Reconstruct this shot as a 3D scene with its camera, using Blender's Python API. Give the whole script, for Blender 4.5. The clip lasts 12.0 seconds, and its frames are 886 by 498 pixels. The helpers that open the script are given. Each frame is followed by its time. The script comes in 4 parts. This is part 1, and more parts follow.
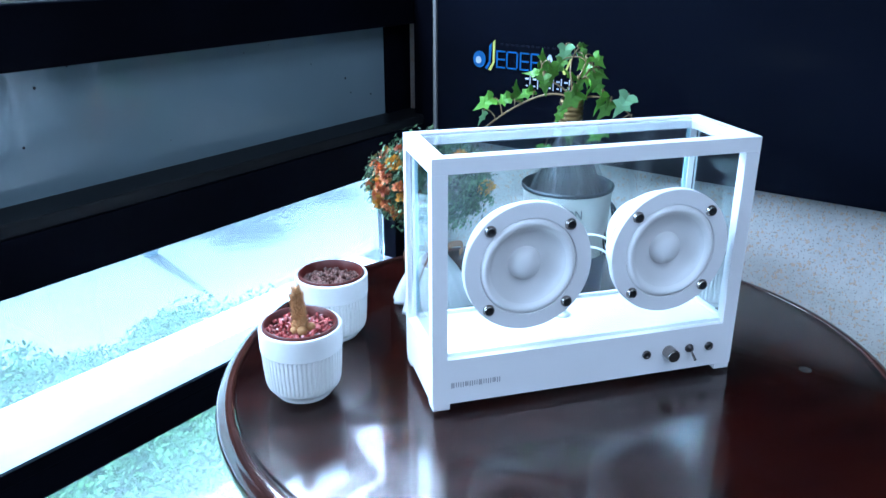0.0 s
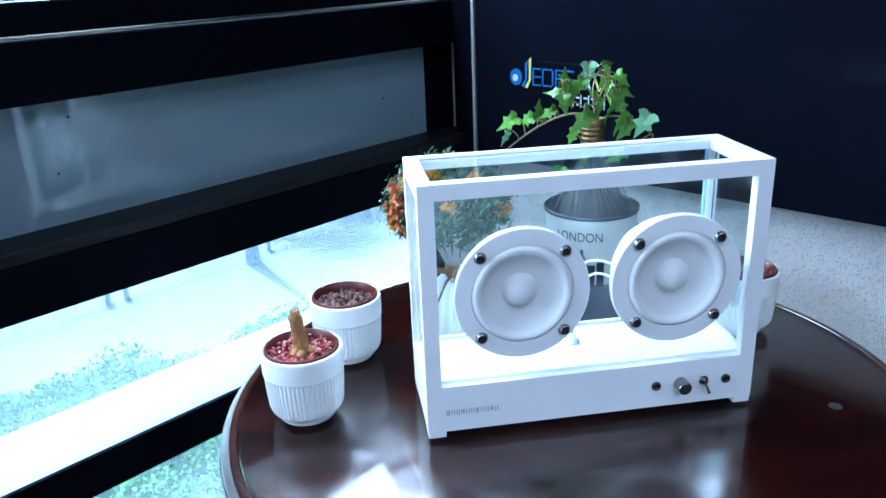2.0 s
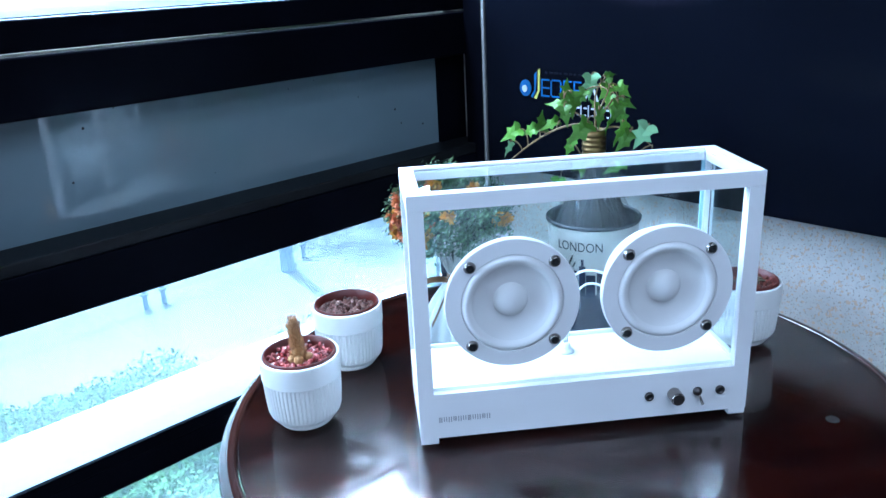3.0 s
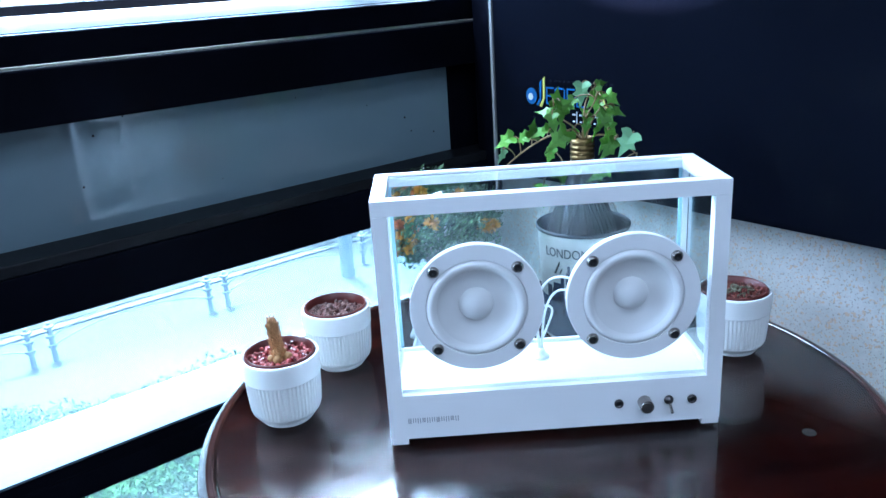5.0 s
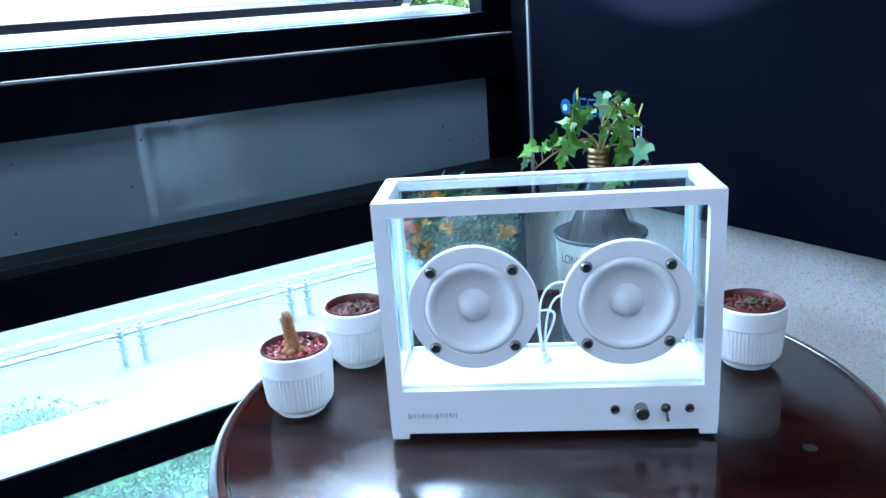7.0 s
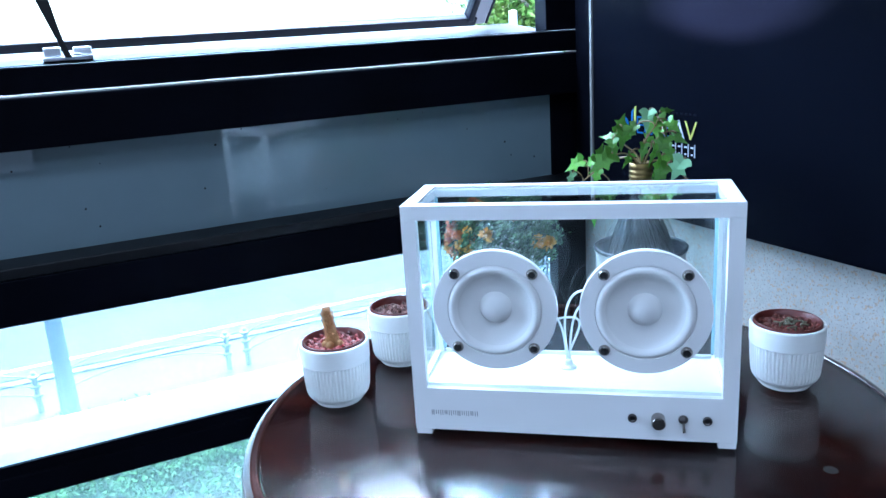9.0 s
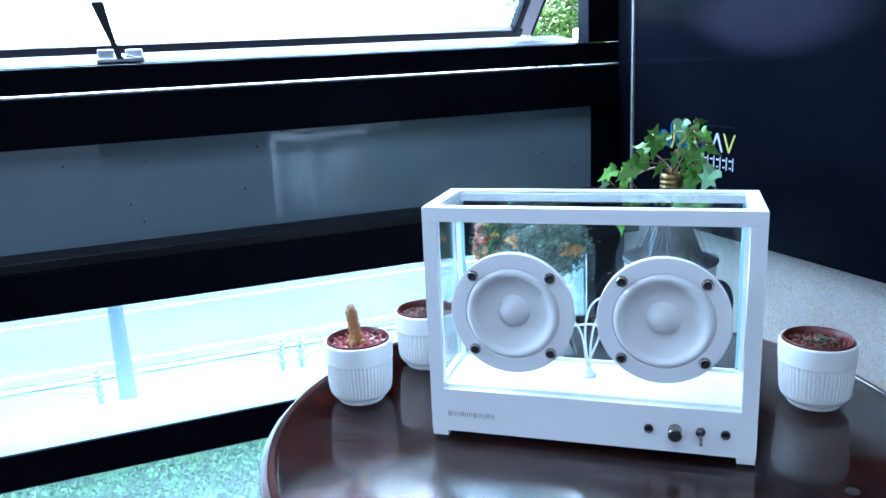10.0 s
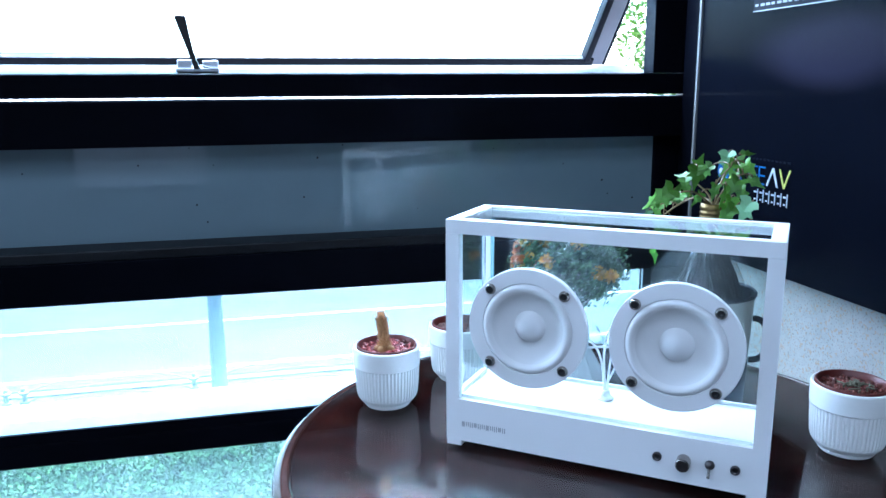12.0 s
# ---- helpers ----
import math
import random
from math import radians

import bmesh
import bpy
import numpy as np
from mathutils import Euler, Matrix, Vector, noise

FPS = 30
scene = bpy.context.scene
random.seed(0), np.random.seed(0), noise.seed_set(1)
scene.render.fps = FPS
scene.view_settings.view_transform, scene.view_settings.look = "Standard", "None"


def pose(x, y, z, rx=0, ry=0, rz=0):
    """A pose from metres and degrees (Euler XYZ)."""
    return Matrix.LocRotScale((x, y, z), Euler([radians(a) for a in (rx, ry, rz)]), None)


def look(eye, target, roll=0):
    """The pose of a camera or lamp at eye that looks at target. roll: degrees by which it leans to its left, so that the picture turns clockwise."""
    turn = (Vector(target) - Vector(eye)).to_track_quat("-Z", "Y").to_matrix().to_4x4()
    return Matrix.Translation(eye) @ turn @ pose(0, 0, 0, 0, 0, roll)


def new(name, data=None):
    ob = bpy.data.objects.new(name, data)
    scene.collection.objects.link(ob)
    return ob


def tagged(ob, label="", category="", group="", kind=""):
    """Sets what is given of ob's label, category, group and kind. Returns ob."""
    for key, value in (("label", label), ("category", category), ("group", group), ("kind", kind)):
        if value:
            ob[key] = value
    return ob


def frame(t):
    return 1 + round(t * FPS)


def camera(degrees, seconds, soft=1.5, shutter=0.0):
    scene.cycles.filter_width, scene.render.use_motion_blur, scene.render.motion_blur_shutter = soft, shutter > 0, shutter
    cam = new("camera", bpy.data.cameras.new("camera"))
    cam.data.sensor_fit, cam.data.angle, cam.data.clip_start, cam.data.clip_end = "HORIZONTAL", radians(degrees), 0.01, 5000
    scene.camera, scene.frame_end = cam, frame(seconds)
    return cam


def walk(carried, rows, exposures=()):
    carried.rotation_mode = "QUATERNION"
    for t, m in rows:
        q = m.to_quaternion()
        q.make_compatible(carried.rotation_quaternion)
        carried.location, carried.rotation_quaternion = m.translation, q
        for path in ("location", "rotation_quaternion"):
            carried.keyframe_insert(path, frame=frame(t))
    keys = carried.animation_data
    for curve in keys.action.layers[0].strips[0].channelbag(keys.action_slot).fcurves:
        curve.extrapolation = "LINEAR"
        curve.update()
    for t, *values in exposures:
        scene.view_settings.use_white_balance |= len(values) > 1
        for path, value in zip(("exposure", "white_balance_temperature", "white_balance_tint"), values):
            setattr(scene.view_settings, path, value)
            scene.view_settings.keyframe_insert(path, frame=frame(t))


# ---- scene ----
cam = camera(58.8, 12.0)
PATH = [
    (0, (-0.3, -0.576, 1.106), (0.199, 1.221, 0.382), -0.0),
    (0.5, (-0.283, -0.575, 1.105), (0.166, 1.237, 0.387), -0.4),
    (1, (-0.26, -0.576, 1.111), (0.124, 1.251, 0.392), -1.1),
    (1.5, (-0.23, -0.579, 1.114), (0.078, 1.266, 0.404), -2.0),
    (2, (-0.212, -0.584, 1.115), (0.048, 1.273, 0.419), -2.3),
    (2.5, (-0.195, -0.591, 1.117), (0.022, 1.276, 0.433), -2.6),
    (4.5, (-0.12, -0.618, 1.119), (-0.063, 1.273, 0.471), -3.4),
    (5, (-0.098, -0.62, 1.117), (-0.078, 1.272, 0.471), -3.7),
    (5.5, (-0.078, -0.624, 1.115), (-0.096, 1.27, 0.474), -3.9),
    (6, (-0.057, -0.63, 1.116), (-0.13, 1.265, 0.478), -4.2),
    (6.5, (-0.041, -0.637, 1.116), (-0.166, 1.259, 0.492), -4.3),
    (7, (-0.027, -0.646, 1.112), (-0.21, 1.252, 0.509), -4.0),
    (9, (0.045, -0.674, 1.101), (-0.39, 1.203, 0.567), -3.6),
    (9.5, (0.06, -0.678, 1.093), (-0.444, 1.19, 0.583), -3.2),
    (10, (0.08, -0.676, 1.088), (-0.496, 1.176, 0.601), -2.7),
    (10.5, (0.097, -0.676, 1.084), (-0.542, 1.162, 0.621), -2.0),
    (11, (0.114, -0.676, 1.08), (-0.585, 1.145, 0.638), -1.3),
    (11.5, (0.136, -0.674, 1.077), (-0.626, 1.127, 0.655), -1.0),
    (12, (0.153, -0.673, 1.074), (-0.656, 1.11, 0.666), -0.3),
]
EXPOSE, KELVIN, TINT = 5.25, 4740, 5
walk(cam, [(t, look(eye, target, roll)) for t, eye, target, roll in PATH], [(0.0, EXPOSE, KELVIN, TINT), (12.0, EXPOSE, KELVIN, TINT)])

# ---- light ----
SUN_EL, SUN_AZ = 69.0, 334.0
world = bpy.data.worlds.new("world")
scene.world = world
world.use_nodes = True
wn = world.node_tree.nodes
sky = wn.new("ShaderNodeTexSky")
sky.sky_type, sky.sun_disc = "NISHITA", False
sky.dust_density, sky.air_density = 6.0, 1.0
sky.sun_elevation, sky.sun_rotation = radians(SUN_EL), radians(SUN_AZ)
wn["Background"].inputs["Strength"].default_value = 0.15
world.node_tree.links.new(sky.outputs[0], wn["Background"].inputs["Color"])
sun = new("sun", bpy.data.lights.new("sun", "SUN"))
sun.data.energy, sun.data.angle, sun.data.color = 2.6, radians(0.5), (1.0, 0.96, 0.9)
sun.matrix_world = look((0, 0, 0), (-math.sin(radians(SUN_AZ)) * math.cos(radians(SUN_EL)), -math.cos(radians(SUN_AZ)) * math.cos(radians(SUN_EL)), -math.sin(radians(SUN_EL))))

# the light of the high sky in the open upper window
day = new("window_daylight", bpy.data.lights.new("window_daylight", "AREA"))
day.data.shape, day.data.size, day.data.size_y, day.data.energy, day.data.color = "RECTANGLE", 2.8, 0.15, 1.02, (0.90, 0.96, 1.0)

T = 0.72          # height of the glass table top
ROOM = pose(0, 0, 0, 0, 0, 38.0)   # the room's walls; x along the window wall, y out through it
day.matrix_world = ROOM @ pose(-1.12, 0.535, 1.335, -68, 0, 0)
rng = random.Random(7)


# ---- materials ----
def mat(name, base, rough=0.5, metal=0.0, vary=0.0, scale=20.0, fine=0.0, bump=0.0, bump_scale=200.0, second=None, coat=0.0,
        transmission=0.0, ior=1.45, rand=0.0, stretch=(1, 1, 1), sss=0.0, emit=None, rough_vary=0.0, spec=0.5, coat_rough=0.03, coat_ior=1.5):
    """A principled surface: base colour, two scales of variation, a fine relief."""
    m = bpy.data.materials.new(name)
    m.use_nodes = True
    nt = m.node_tree
    b = nt.nodes["Principled BSDF"]
    b.inputs["Base Color"].default_value = (*base, 1)
    b.inputs["Roughness"].default_value = rough
    b.inputs["Metallic"].default_value = metal
    b.inputs["IOR"].default_value = ior
    b.inputs["Coat Weight"].default_value = coat
    b.inputs["Coat Roughness"].default_value = coat_rough
    b.inputs["Coat IOR"].default_value = coat_ior
    b.inputs["Transmission Weight"].default_value = transmission
    b.inputs["Specular IOR Level"].default_value = spec
    if sss:
        b.inputs["Subsurface Weight"].default_value = sss
        b.inputs["Subsurface Radius"].default_value = (0.004, 0.004, 0.004)
    if emit:
        b.inputs["Emission Color"].default_value = (*emit[:3], 1)
        b.inputs["Emission Strength"].default_value = emit[3]
    tc = nt.nodes.new("ShaderNodeTexCoord")
    mp = nt.nodes.new("ShaderNodeMapping")
    mp.inputs["Scale"].default_value = stretch
    nt.links.new(tc.outputs["Object"], mp.inputs["Vector"])
    if vary or second:
        n1 = nt.nodes.new("ShaderNodeTexNoise")
        n1.inputs["Scale"].default_value, n1.inputs["Detail"].default_value = scale, 5
        nt.links.new(mp.outputs[0], n1.inputs["Vector"])
        mix = nt.nodes.new("ShaderNodeMix")
        mix.data_type = "RGBA"
        other = second or tuple(c * (1 - vary) for c in base)
        mix.inputs["A"].default_value, mix.inputs["B"].default_value = (*base, 1), (*other, 1)
        ramp = nt.nodes.new("ShaderNodeMapRange")
        ramp.inputs["From Min"].default_value, ramp.inputs["From Max"].default_value = 0.35, 0.65
        nt.links.new(n1.outputs["Fac"], ramp.inputs["Value"])
        nt.links.new(ramp.outputs[0], mix.inputs["Factor"])
        out = mix.outputs["Result"]
        if fine:
            n2 = nt.nodes.new("ShaderNodeTexNoise")
            n2.inputs["Scale"].default_value, n2.inputs["Detail"].default_value = scale * 9, 3
            nt.links.new(mp.outputs[0], n2.inputs["Vector"])
            m2 = nt.nodes.new("ShaderNodeMix")
            m2.data_type, m2.blend_type = "RGBA", "MULTIPLY"
            m2.inputs["Factor"].default_value = fine
            nt.links.new(out, m2.inputs["A"])
            nt.links.new(n2.outputs["Fac"], m2.inputs["B"])
            out = m2.outputs["Result"]
        if rand:
            info = nt.nodes.new("ShaderNodeObjectInfo")
            hsv = nt.nodes.new("ShaderNodeHueSaturation")
            mr = nt.nodes.new("ShaderNodeMapRange")
            mr.inputs["To Min"].default_value, mr.inputs["To Max"].default_value = 1 - rand, 1 + rand
            nt.links.new(info.outputs["Random"], mr.inputs["Value"])
            nt.links.new(mr.outputs[0], hsv.inputs["Value"])
            nt.links.new(out, hsv.inputs["Color"])
            out = hsv.outputs["Color"]
        nt.links.new(out, b.inputs["Base Color"])
        if rough_vary:
            rr = nt.nodes.new("ShaderNodeMapRange")
            rr.inputs["To Min"].default_value, rr.inputs["To Max"].default_value = rough, rough + rough_vary
            nt.links.new(n1.outputs["Fac"], rr.inputs["Value"])
            nt.links.new(rr.outputs[0], b.inputs["Roughness"])
    if bump:
        n3 = nt.nodes.new("ShaderNodeTexNoise")
        n3.inputs["Scale"].default_value, n3.inputs["Detail"].default_value = bump_scale, 4
        nt.links.new(mp.outputs[0], n3.inputs["Vector"])
        bp = nt.nodes.new("ShaderNodeBump")
        bp.inputs["Strength"].default_value, bp.inputs["Distance"].default_value = bump, 0.002
        nt.links.new(n3.outputs["Fac"], bp.inputs["Height"])
        nt.links.new(bp.outputs[0], b.inputs["Normal"])
    return m


def islands(m, spread):
    """Lets a joined heap of small pieces vary piece by piece in value."""
    nt = m.node_tree
    b = nt.nodes["Principled BSDF"]
    geo, hsv, mr = nt.nodes.new("ShaderNodeNewGeometry"), nt.nodes.new("ShaderNodeHueSaturation"), nt.nodes.new("ShaderNodeMapRange")
    mr.inputs["To Min"].default_value, mr.inputs["To Max"].default_value = 1 - spread, 1 + spread
    nt.links.new(geo.outputs["Random Per Island"], mr.inputs["Value"])
    nt.links.new(mr.outputs[0], hsv.inputs["Value"])
    if b.inputs["Base Color"].links:
        nt.links.new(b.inputs["Base Color"].links[0].from_socket, hsv.inputs["Color"])
    else:
        hsv.inputs["Color"].default_value = b.inputs["Base Color"].default_value
    nt.links.new(hsv.outputs["Color"], b.inputs["Base Color"])
    return m


def granite_mat():
    """Pale granite with warm and dark speckles."""
    m = mat("granite", (0.54, 0.525, 0.49), 0.45, vary=0.12, scale=14, fine=0.25, bump=0.08, bump_scale=300)
    nt = m.node_tree
    b = nt.nodes["Principled BSDF"]
    src = b.inputs["Base Color"].links[0].from_socket
    tc = nt.nodes.new("ShaderNodeTexCoord")
    for scale, cut, col in ((250, 0.635, (0.46, 0.34, 0.24)), (360, 0.65, (0.28, 0.25, 0.22))):
        n = nt.nodes.new("ShaderNodeTexNoise")
        n.inputs["Scale"].default_value, n.inputs["Detail"].default_value = scale, 2
        nt.links.new(tc.outputs["Object"], n.inputs["Vector"])
        r = nt.nodes.new("ShaderNodeMapRange")
        r.inputs["From Min"].default_value, r.inputs["From Max"].default_value = cut - 0.05, cut
        nt.links.new(n.outputs["Fac"], r.inputs["Value"])
        mx = nt.nodes.new("ShaderNodeMix")
        mx.data_type = "RGBA"
        mx.inputs["B"].default_value = (*col, 1)
        nt.links.new(r.outputs[0], mx.inputs["Factor"])
        nt.links.new(src, mx.inputs["A"])
        src = mx.outputs["Result"]
    nt.links.new(src, b.inputs["Base Color"])
    return m


def hazy_glass_mat():
    """Tinted window glass with a translucent film added for the haze over the view."""
    m = mat("tinted_window_glass", (0.125, 0.162, 0.168), 0.0, transmission=1.0, ior=1.3)
    nt = m.node_tree
    film = nt.nodes.new("ShaderNodeBsdfTranslucent")
    film.inputs["Color"].default_value = (0.78, 0.92, 0.96, 1)
    tc, n, r, mx = nt.nodes.new("ShaderNodeTexCoord"), nt.nodes.new("ShaderNodeTexNoise"), nt.nodes.new("ShaderNodeMapRange"), nt.nodes.new("ShaderNodeMixShader")
    n.inputs["Scale"].default_value, n.inputs["Detail"].default_value = 2.5, 5
    r.inputs["To Min"].default_value, r.inputs["To Max"].default_value = 0.032, 0.055
    nt.links.new(tc.outputs["Object"], n.inputs["Vector"])
    nt.links.new(n.outputs["Fac"], r.inputs["Value"])
    nt.links.new(r.outputs[0], mx.inputs["Fac"])
    nt.links.new(nt.nodes["Principled BSDF"].outputs[0], mx.inputs[1])
    nt.links.new(film.outputs[0], mx.inputs[2])
    nt.links.new(mx.outputs[0], nt.nodes["Material Output"].inputs["Surface"])
    return m


def varnished(m, amount, rough):
    """Old worn varnish over the wood: a wide soft gloss without long tails."""
    nt = m.node_tree
    gloss, mx = nt.nodes.new("ShaderNodeBsdfGlossy"), nt.nodes.new("ShaderNodeMixShader")
    gloss.distribution = "BECKMANN"
    gloss.inputs["Color"].default_value = (1.0, 0.88, 0.85, 1)
    tc, n, r = nt.nodes.new("ShaderNodeTexCoord"), nt.nodes.new("ShaderNodeTexNoise"), nt.nodes.new("ShaderNodeMapRange")
    n.inputs["Scale"].default_value, n.inputs["Detail"].default_value = 9, 4
    n.inputs["Distortion"].default_value = 3.5
    r.inputs["From Min"].default_value, r.inputs["From Max"].default_value = 0.38, 0.66
    r.inputs["To Min"].default_value, r.inputs["To Max"].default_value = amount * 0.45, amount * 1.7
    nt.links.new(tc.outputs["Object"], n.inputs["Vector"])
    nt.links.new(n.outputs["Fac"], r.inputs["Value"])
    nt.links.new(r.outputs[0], mx.inputs["Fac"])
    gloss.inputs["Roughness"].default_value = rough
    nt.links.new(nt.nodes["Principled BSDF"].outputs[0], mx.inputs[1])
    nt.links.new(gloss.outputs[0], mx.inputs[2])
    nt.links.new(mx.outputs[0], nt.nodes["Material Output"].inputs["Surface"])
    return m


def thin_clear(name, tint, rough, edge):
    """A film or thin shell: clear, with the gloss of its surface."""
    m = bpy.data.materials.new(name)
    m.use_nodes = True
    nt = m.node_tree
    nt.nodes.remove(nt.nodes["Principled BSDF"])
    clear, gloss, side, power, mx = [nt.nodes.new(k) for k in ("ShaderNodeBsdfTransparent", "ShaderNodeBsdfGlossy", "ShaderNodeLayerWeight", "ShaderNodeMapRange", "ShaderNodeMixShader")]
    clear.inputs["Color"].default_value = (*tint, 1)
    gloss.inputs["Roughness"].default_value = rough
    power.inputs["From Min"].default_value, power.inputs["To Min"].default_value, power.inputs["To Max"].default_value = 0.5, 0.02, edge
    power.interpolation_type = "SMOOTHSTEP"
    tc, n, bp = [nt.nodes.new(k) for k in ("ShaderNodeTexCoord", "ShaderNodeTexNoise", "ShaderNodeBump")]
    n.inputs["Scale"].default_value = 55
    bp.inputs["Strength"].default_value, bp.inputs["Distance"].default_value = 0.12, 0.002
    nt.links.new(tc.outputs["Object"], n.inputs["Vector"])
    nt.links.new(n.outputs["Fac"], bp.inputs["Height"])
    nt.links.new(bp.outputs[0], gloss.inputs["Normal"])
    nt.links.new(side.outputs["Facing"], power.inputs["Value"])
    nt.links.new(power.outputs[0], mx.inputs["Fac"])
    nt.links.new(clear.outputs[0], mx.inputs[1])
    nt.links.new(gloss.outputs[0], mx.inputs[2])
    nt.links.new(mx.outputs[0], nt.nodes["Material Output"].inputs["Surface"])
    return m


TINTED_GLASS = hazy_glass_mat()
CELLOPHANE = thin_clear("clear_cellophane", (0.97, 0.97, 0.98), 0.06, 0.5)
WHITE = mat("white_powder_coat", (0.80, 0.80, 0.81), 0.42, vary=0.03, scale=6, bump=0.03, bump_scale=900)
CONE = mat("white_cone", (0.74, 0.74, 0.74), 0.6, vary=0.05, scale=12, bump=0.05, bump_scale=700)
RUBBER_W = mat("white_rubber", (0.80, 0.80, 0.80), 0.38, vary=0.03, scale=20)
CABLE = mat("white_cable", (0.82, 0.82, 0.82), 0.4, vary=0.03, scale=30)
CLEAR = mat("clear_glass", (0.93, 0.99, 1.0), 0.0, transmission=1.0, ior=1.4)
EDGE = mat("glass_edge", (0.42, 0.62, 0.70), 0.15, vary=0.1, scale=40)
TABLE_GLASS = mat("table_glass", (0.97, 1.0, 0.985), 0.0, transmission=1.0, ior=1.17)
WINDOW_GLASS = mat("window_glass", (0.80, 0.95, 0.97), 0.0, transmission=1.0, ior=1.3)
STEEL = mat("nickel_steel", (0.36, 0.33, 0.31), 0.25, 1.0, vary=0.15, scale=300)
DARK_STEEL = mat("dark_steel", (0.10, 0.09, 0.09), 0.3, 0.9, vary=0.2, scale=200)
BLACK = mat("black_plastic", (0.012, 0.012, 0.013), 0.35, vary=0.2, scale=100)
FRAME = mat("black_window_frame", (0.0032, 0.0036, 0.0075), 0.42, vary=0.35, scale=7, fine=0.3, bump=0.03, bump_scale=400, spec=0.03)
# lighter than the frame; for the ledge's top face and the specks
FRAME_TOP = mat("dark_grey_ledge", (0.014, 0.015, 0.018), 0.45, vary=0.4, scale=9, fine=0.4, spec=0.2)
ALU = mat("grey_aluminium", (0.62, 0.63, 0.68), 0.35, 0.35, vary=0.08, scale=8, fine=0.1)
ALU_BRIGHT = mat("bright_edge", (0.75, 0.76, 0.8), 0.25, 0.8, vary=0.2, scale=12)
STILE = mat("lavender_grey_aluminium", (0.050, 0.050, 0.066), 0.45, vary=0.2, scale=8, spec=0.2)
TREE_LEAF = islands(mat("tree_leaves", (0.035, 0.070, 0.008), 0.6, second=(0.06, 0.085, 0.012), scale=1.2, spec=0.1), 0.4)
SILL = mat("weathered_grey_sill", (0.009, 0.0098, 0.012), 0.6, spec=0.04, vary=0.3, scale=6, fine=0.3)
SPANDREL = mat("grey_spandrel_glass", (0.20, 0.26, 0.30), 0.03, vary=0.12, scale=2.2, fine=0.08, spec=0.55)
BOARD = mat("black_laminate", (0.0028, 0.0034, 0.0062), 0.11, vary=0.25, scale=3, rough_vary=0.05, spec=0.015)
GRANITE = granite_mat()


def light_patched(m):
    """A greyish soft-edged patch of cast light, mixed into the upper board's colour."""
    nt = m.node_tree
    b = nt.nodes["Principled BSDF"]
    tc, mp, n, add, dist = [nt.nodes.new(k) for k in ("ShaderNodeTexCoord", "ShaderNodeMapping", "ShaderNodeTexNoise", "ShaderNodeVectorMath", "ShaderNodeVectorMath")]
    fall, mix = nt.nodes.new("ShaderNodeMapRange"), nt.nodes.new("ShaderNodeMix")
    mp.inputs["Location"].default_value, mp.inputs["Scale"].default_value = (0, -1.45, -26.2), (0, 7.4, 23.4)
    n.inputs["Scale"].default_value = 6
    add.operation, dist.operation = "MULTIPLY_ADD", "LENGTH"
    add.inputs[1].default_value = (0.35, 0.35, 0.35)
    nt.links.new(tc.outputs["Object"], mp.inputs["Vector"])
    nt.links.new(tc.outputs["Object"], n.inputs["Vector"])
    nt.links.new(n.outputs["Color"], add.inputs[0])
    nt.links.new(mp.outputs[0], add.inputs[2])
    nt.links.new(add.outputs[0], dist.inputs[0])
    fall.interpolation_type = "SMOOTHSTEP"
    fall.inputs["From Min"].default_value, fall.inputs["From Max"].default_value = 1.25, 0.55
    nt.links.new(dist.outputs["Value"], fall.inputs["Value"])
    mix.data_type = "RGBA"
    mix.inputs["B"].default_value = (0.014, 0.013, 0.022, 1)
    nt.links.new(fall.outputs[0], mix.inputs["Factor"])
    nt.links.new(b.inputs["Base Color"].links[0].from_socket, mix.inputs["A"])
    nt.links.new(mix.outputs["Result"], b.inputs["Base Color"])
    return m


BOARD = light_patched(BOARD)
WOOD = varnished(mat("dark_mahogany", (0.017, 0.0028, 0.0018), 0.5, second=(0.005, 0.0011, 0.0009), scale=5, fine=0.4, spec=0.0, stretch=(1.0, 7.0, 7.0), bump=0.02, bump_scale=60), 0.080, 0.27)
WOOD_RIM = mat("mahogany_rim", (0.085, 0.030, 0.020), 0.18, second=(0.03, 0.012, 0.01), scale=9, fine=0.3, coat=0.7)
CERAMIC = mat("white_ceramic", (0.80, 0.80, 0.78), 0.33, vary=0.05, scale=25, fine=0.04, bump=0.02, bump_scale=300)
PLASTIC_RED = mat("terracotta_plastic", (0.10, 0.017, 0.012), 0.42, vary=0.25, scale=40)
GRAVEL = islands(mat("pink_gravel", (0.17, 0.014, 0.014), 0.2, second=(0.46, 0.15, 0.14), scale=150), 0.75)
SOIL = islands(mat("brown_gravel", (0.10, 0.030, 0.024), 0.6, second=(0.18, 0.105, 0.085), scale=110), 0.6)
SOIL_RED = islands(mat("red_soil", (0.13, 0.022, 0.014), 0.75, second=(0.09, 0.03, 0.02), scale=130), 0.5)
CACTUS = mat("dry_cactus", (0.52, 0.29, 0.11), 0.7, second=(0.34, 0.17, 0.06), scale=90, fine=0.3)
SPINE = mat("cactus_spine", (0.85, 0.56, 0.30), 0.6, vary=0.3, scale=60)
DRY = mat("dry_sprout", (0.14, 0.13, 0.08), 0.8, vary=0.4, scale=80)
LEAF = mat("ivy_leaf", (0.060, 0.17, 0.010), 0.5, second=(0.14, 0.31, 0.022), scale=45, fine=0.25, rand=0.35, bump=0.15, bump_scale=150)
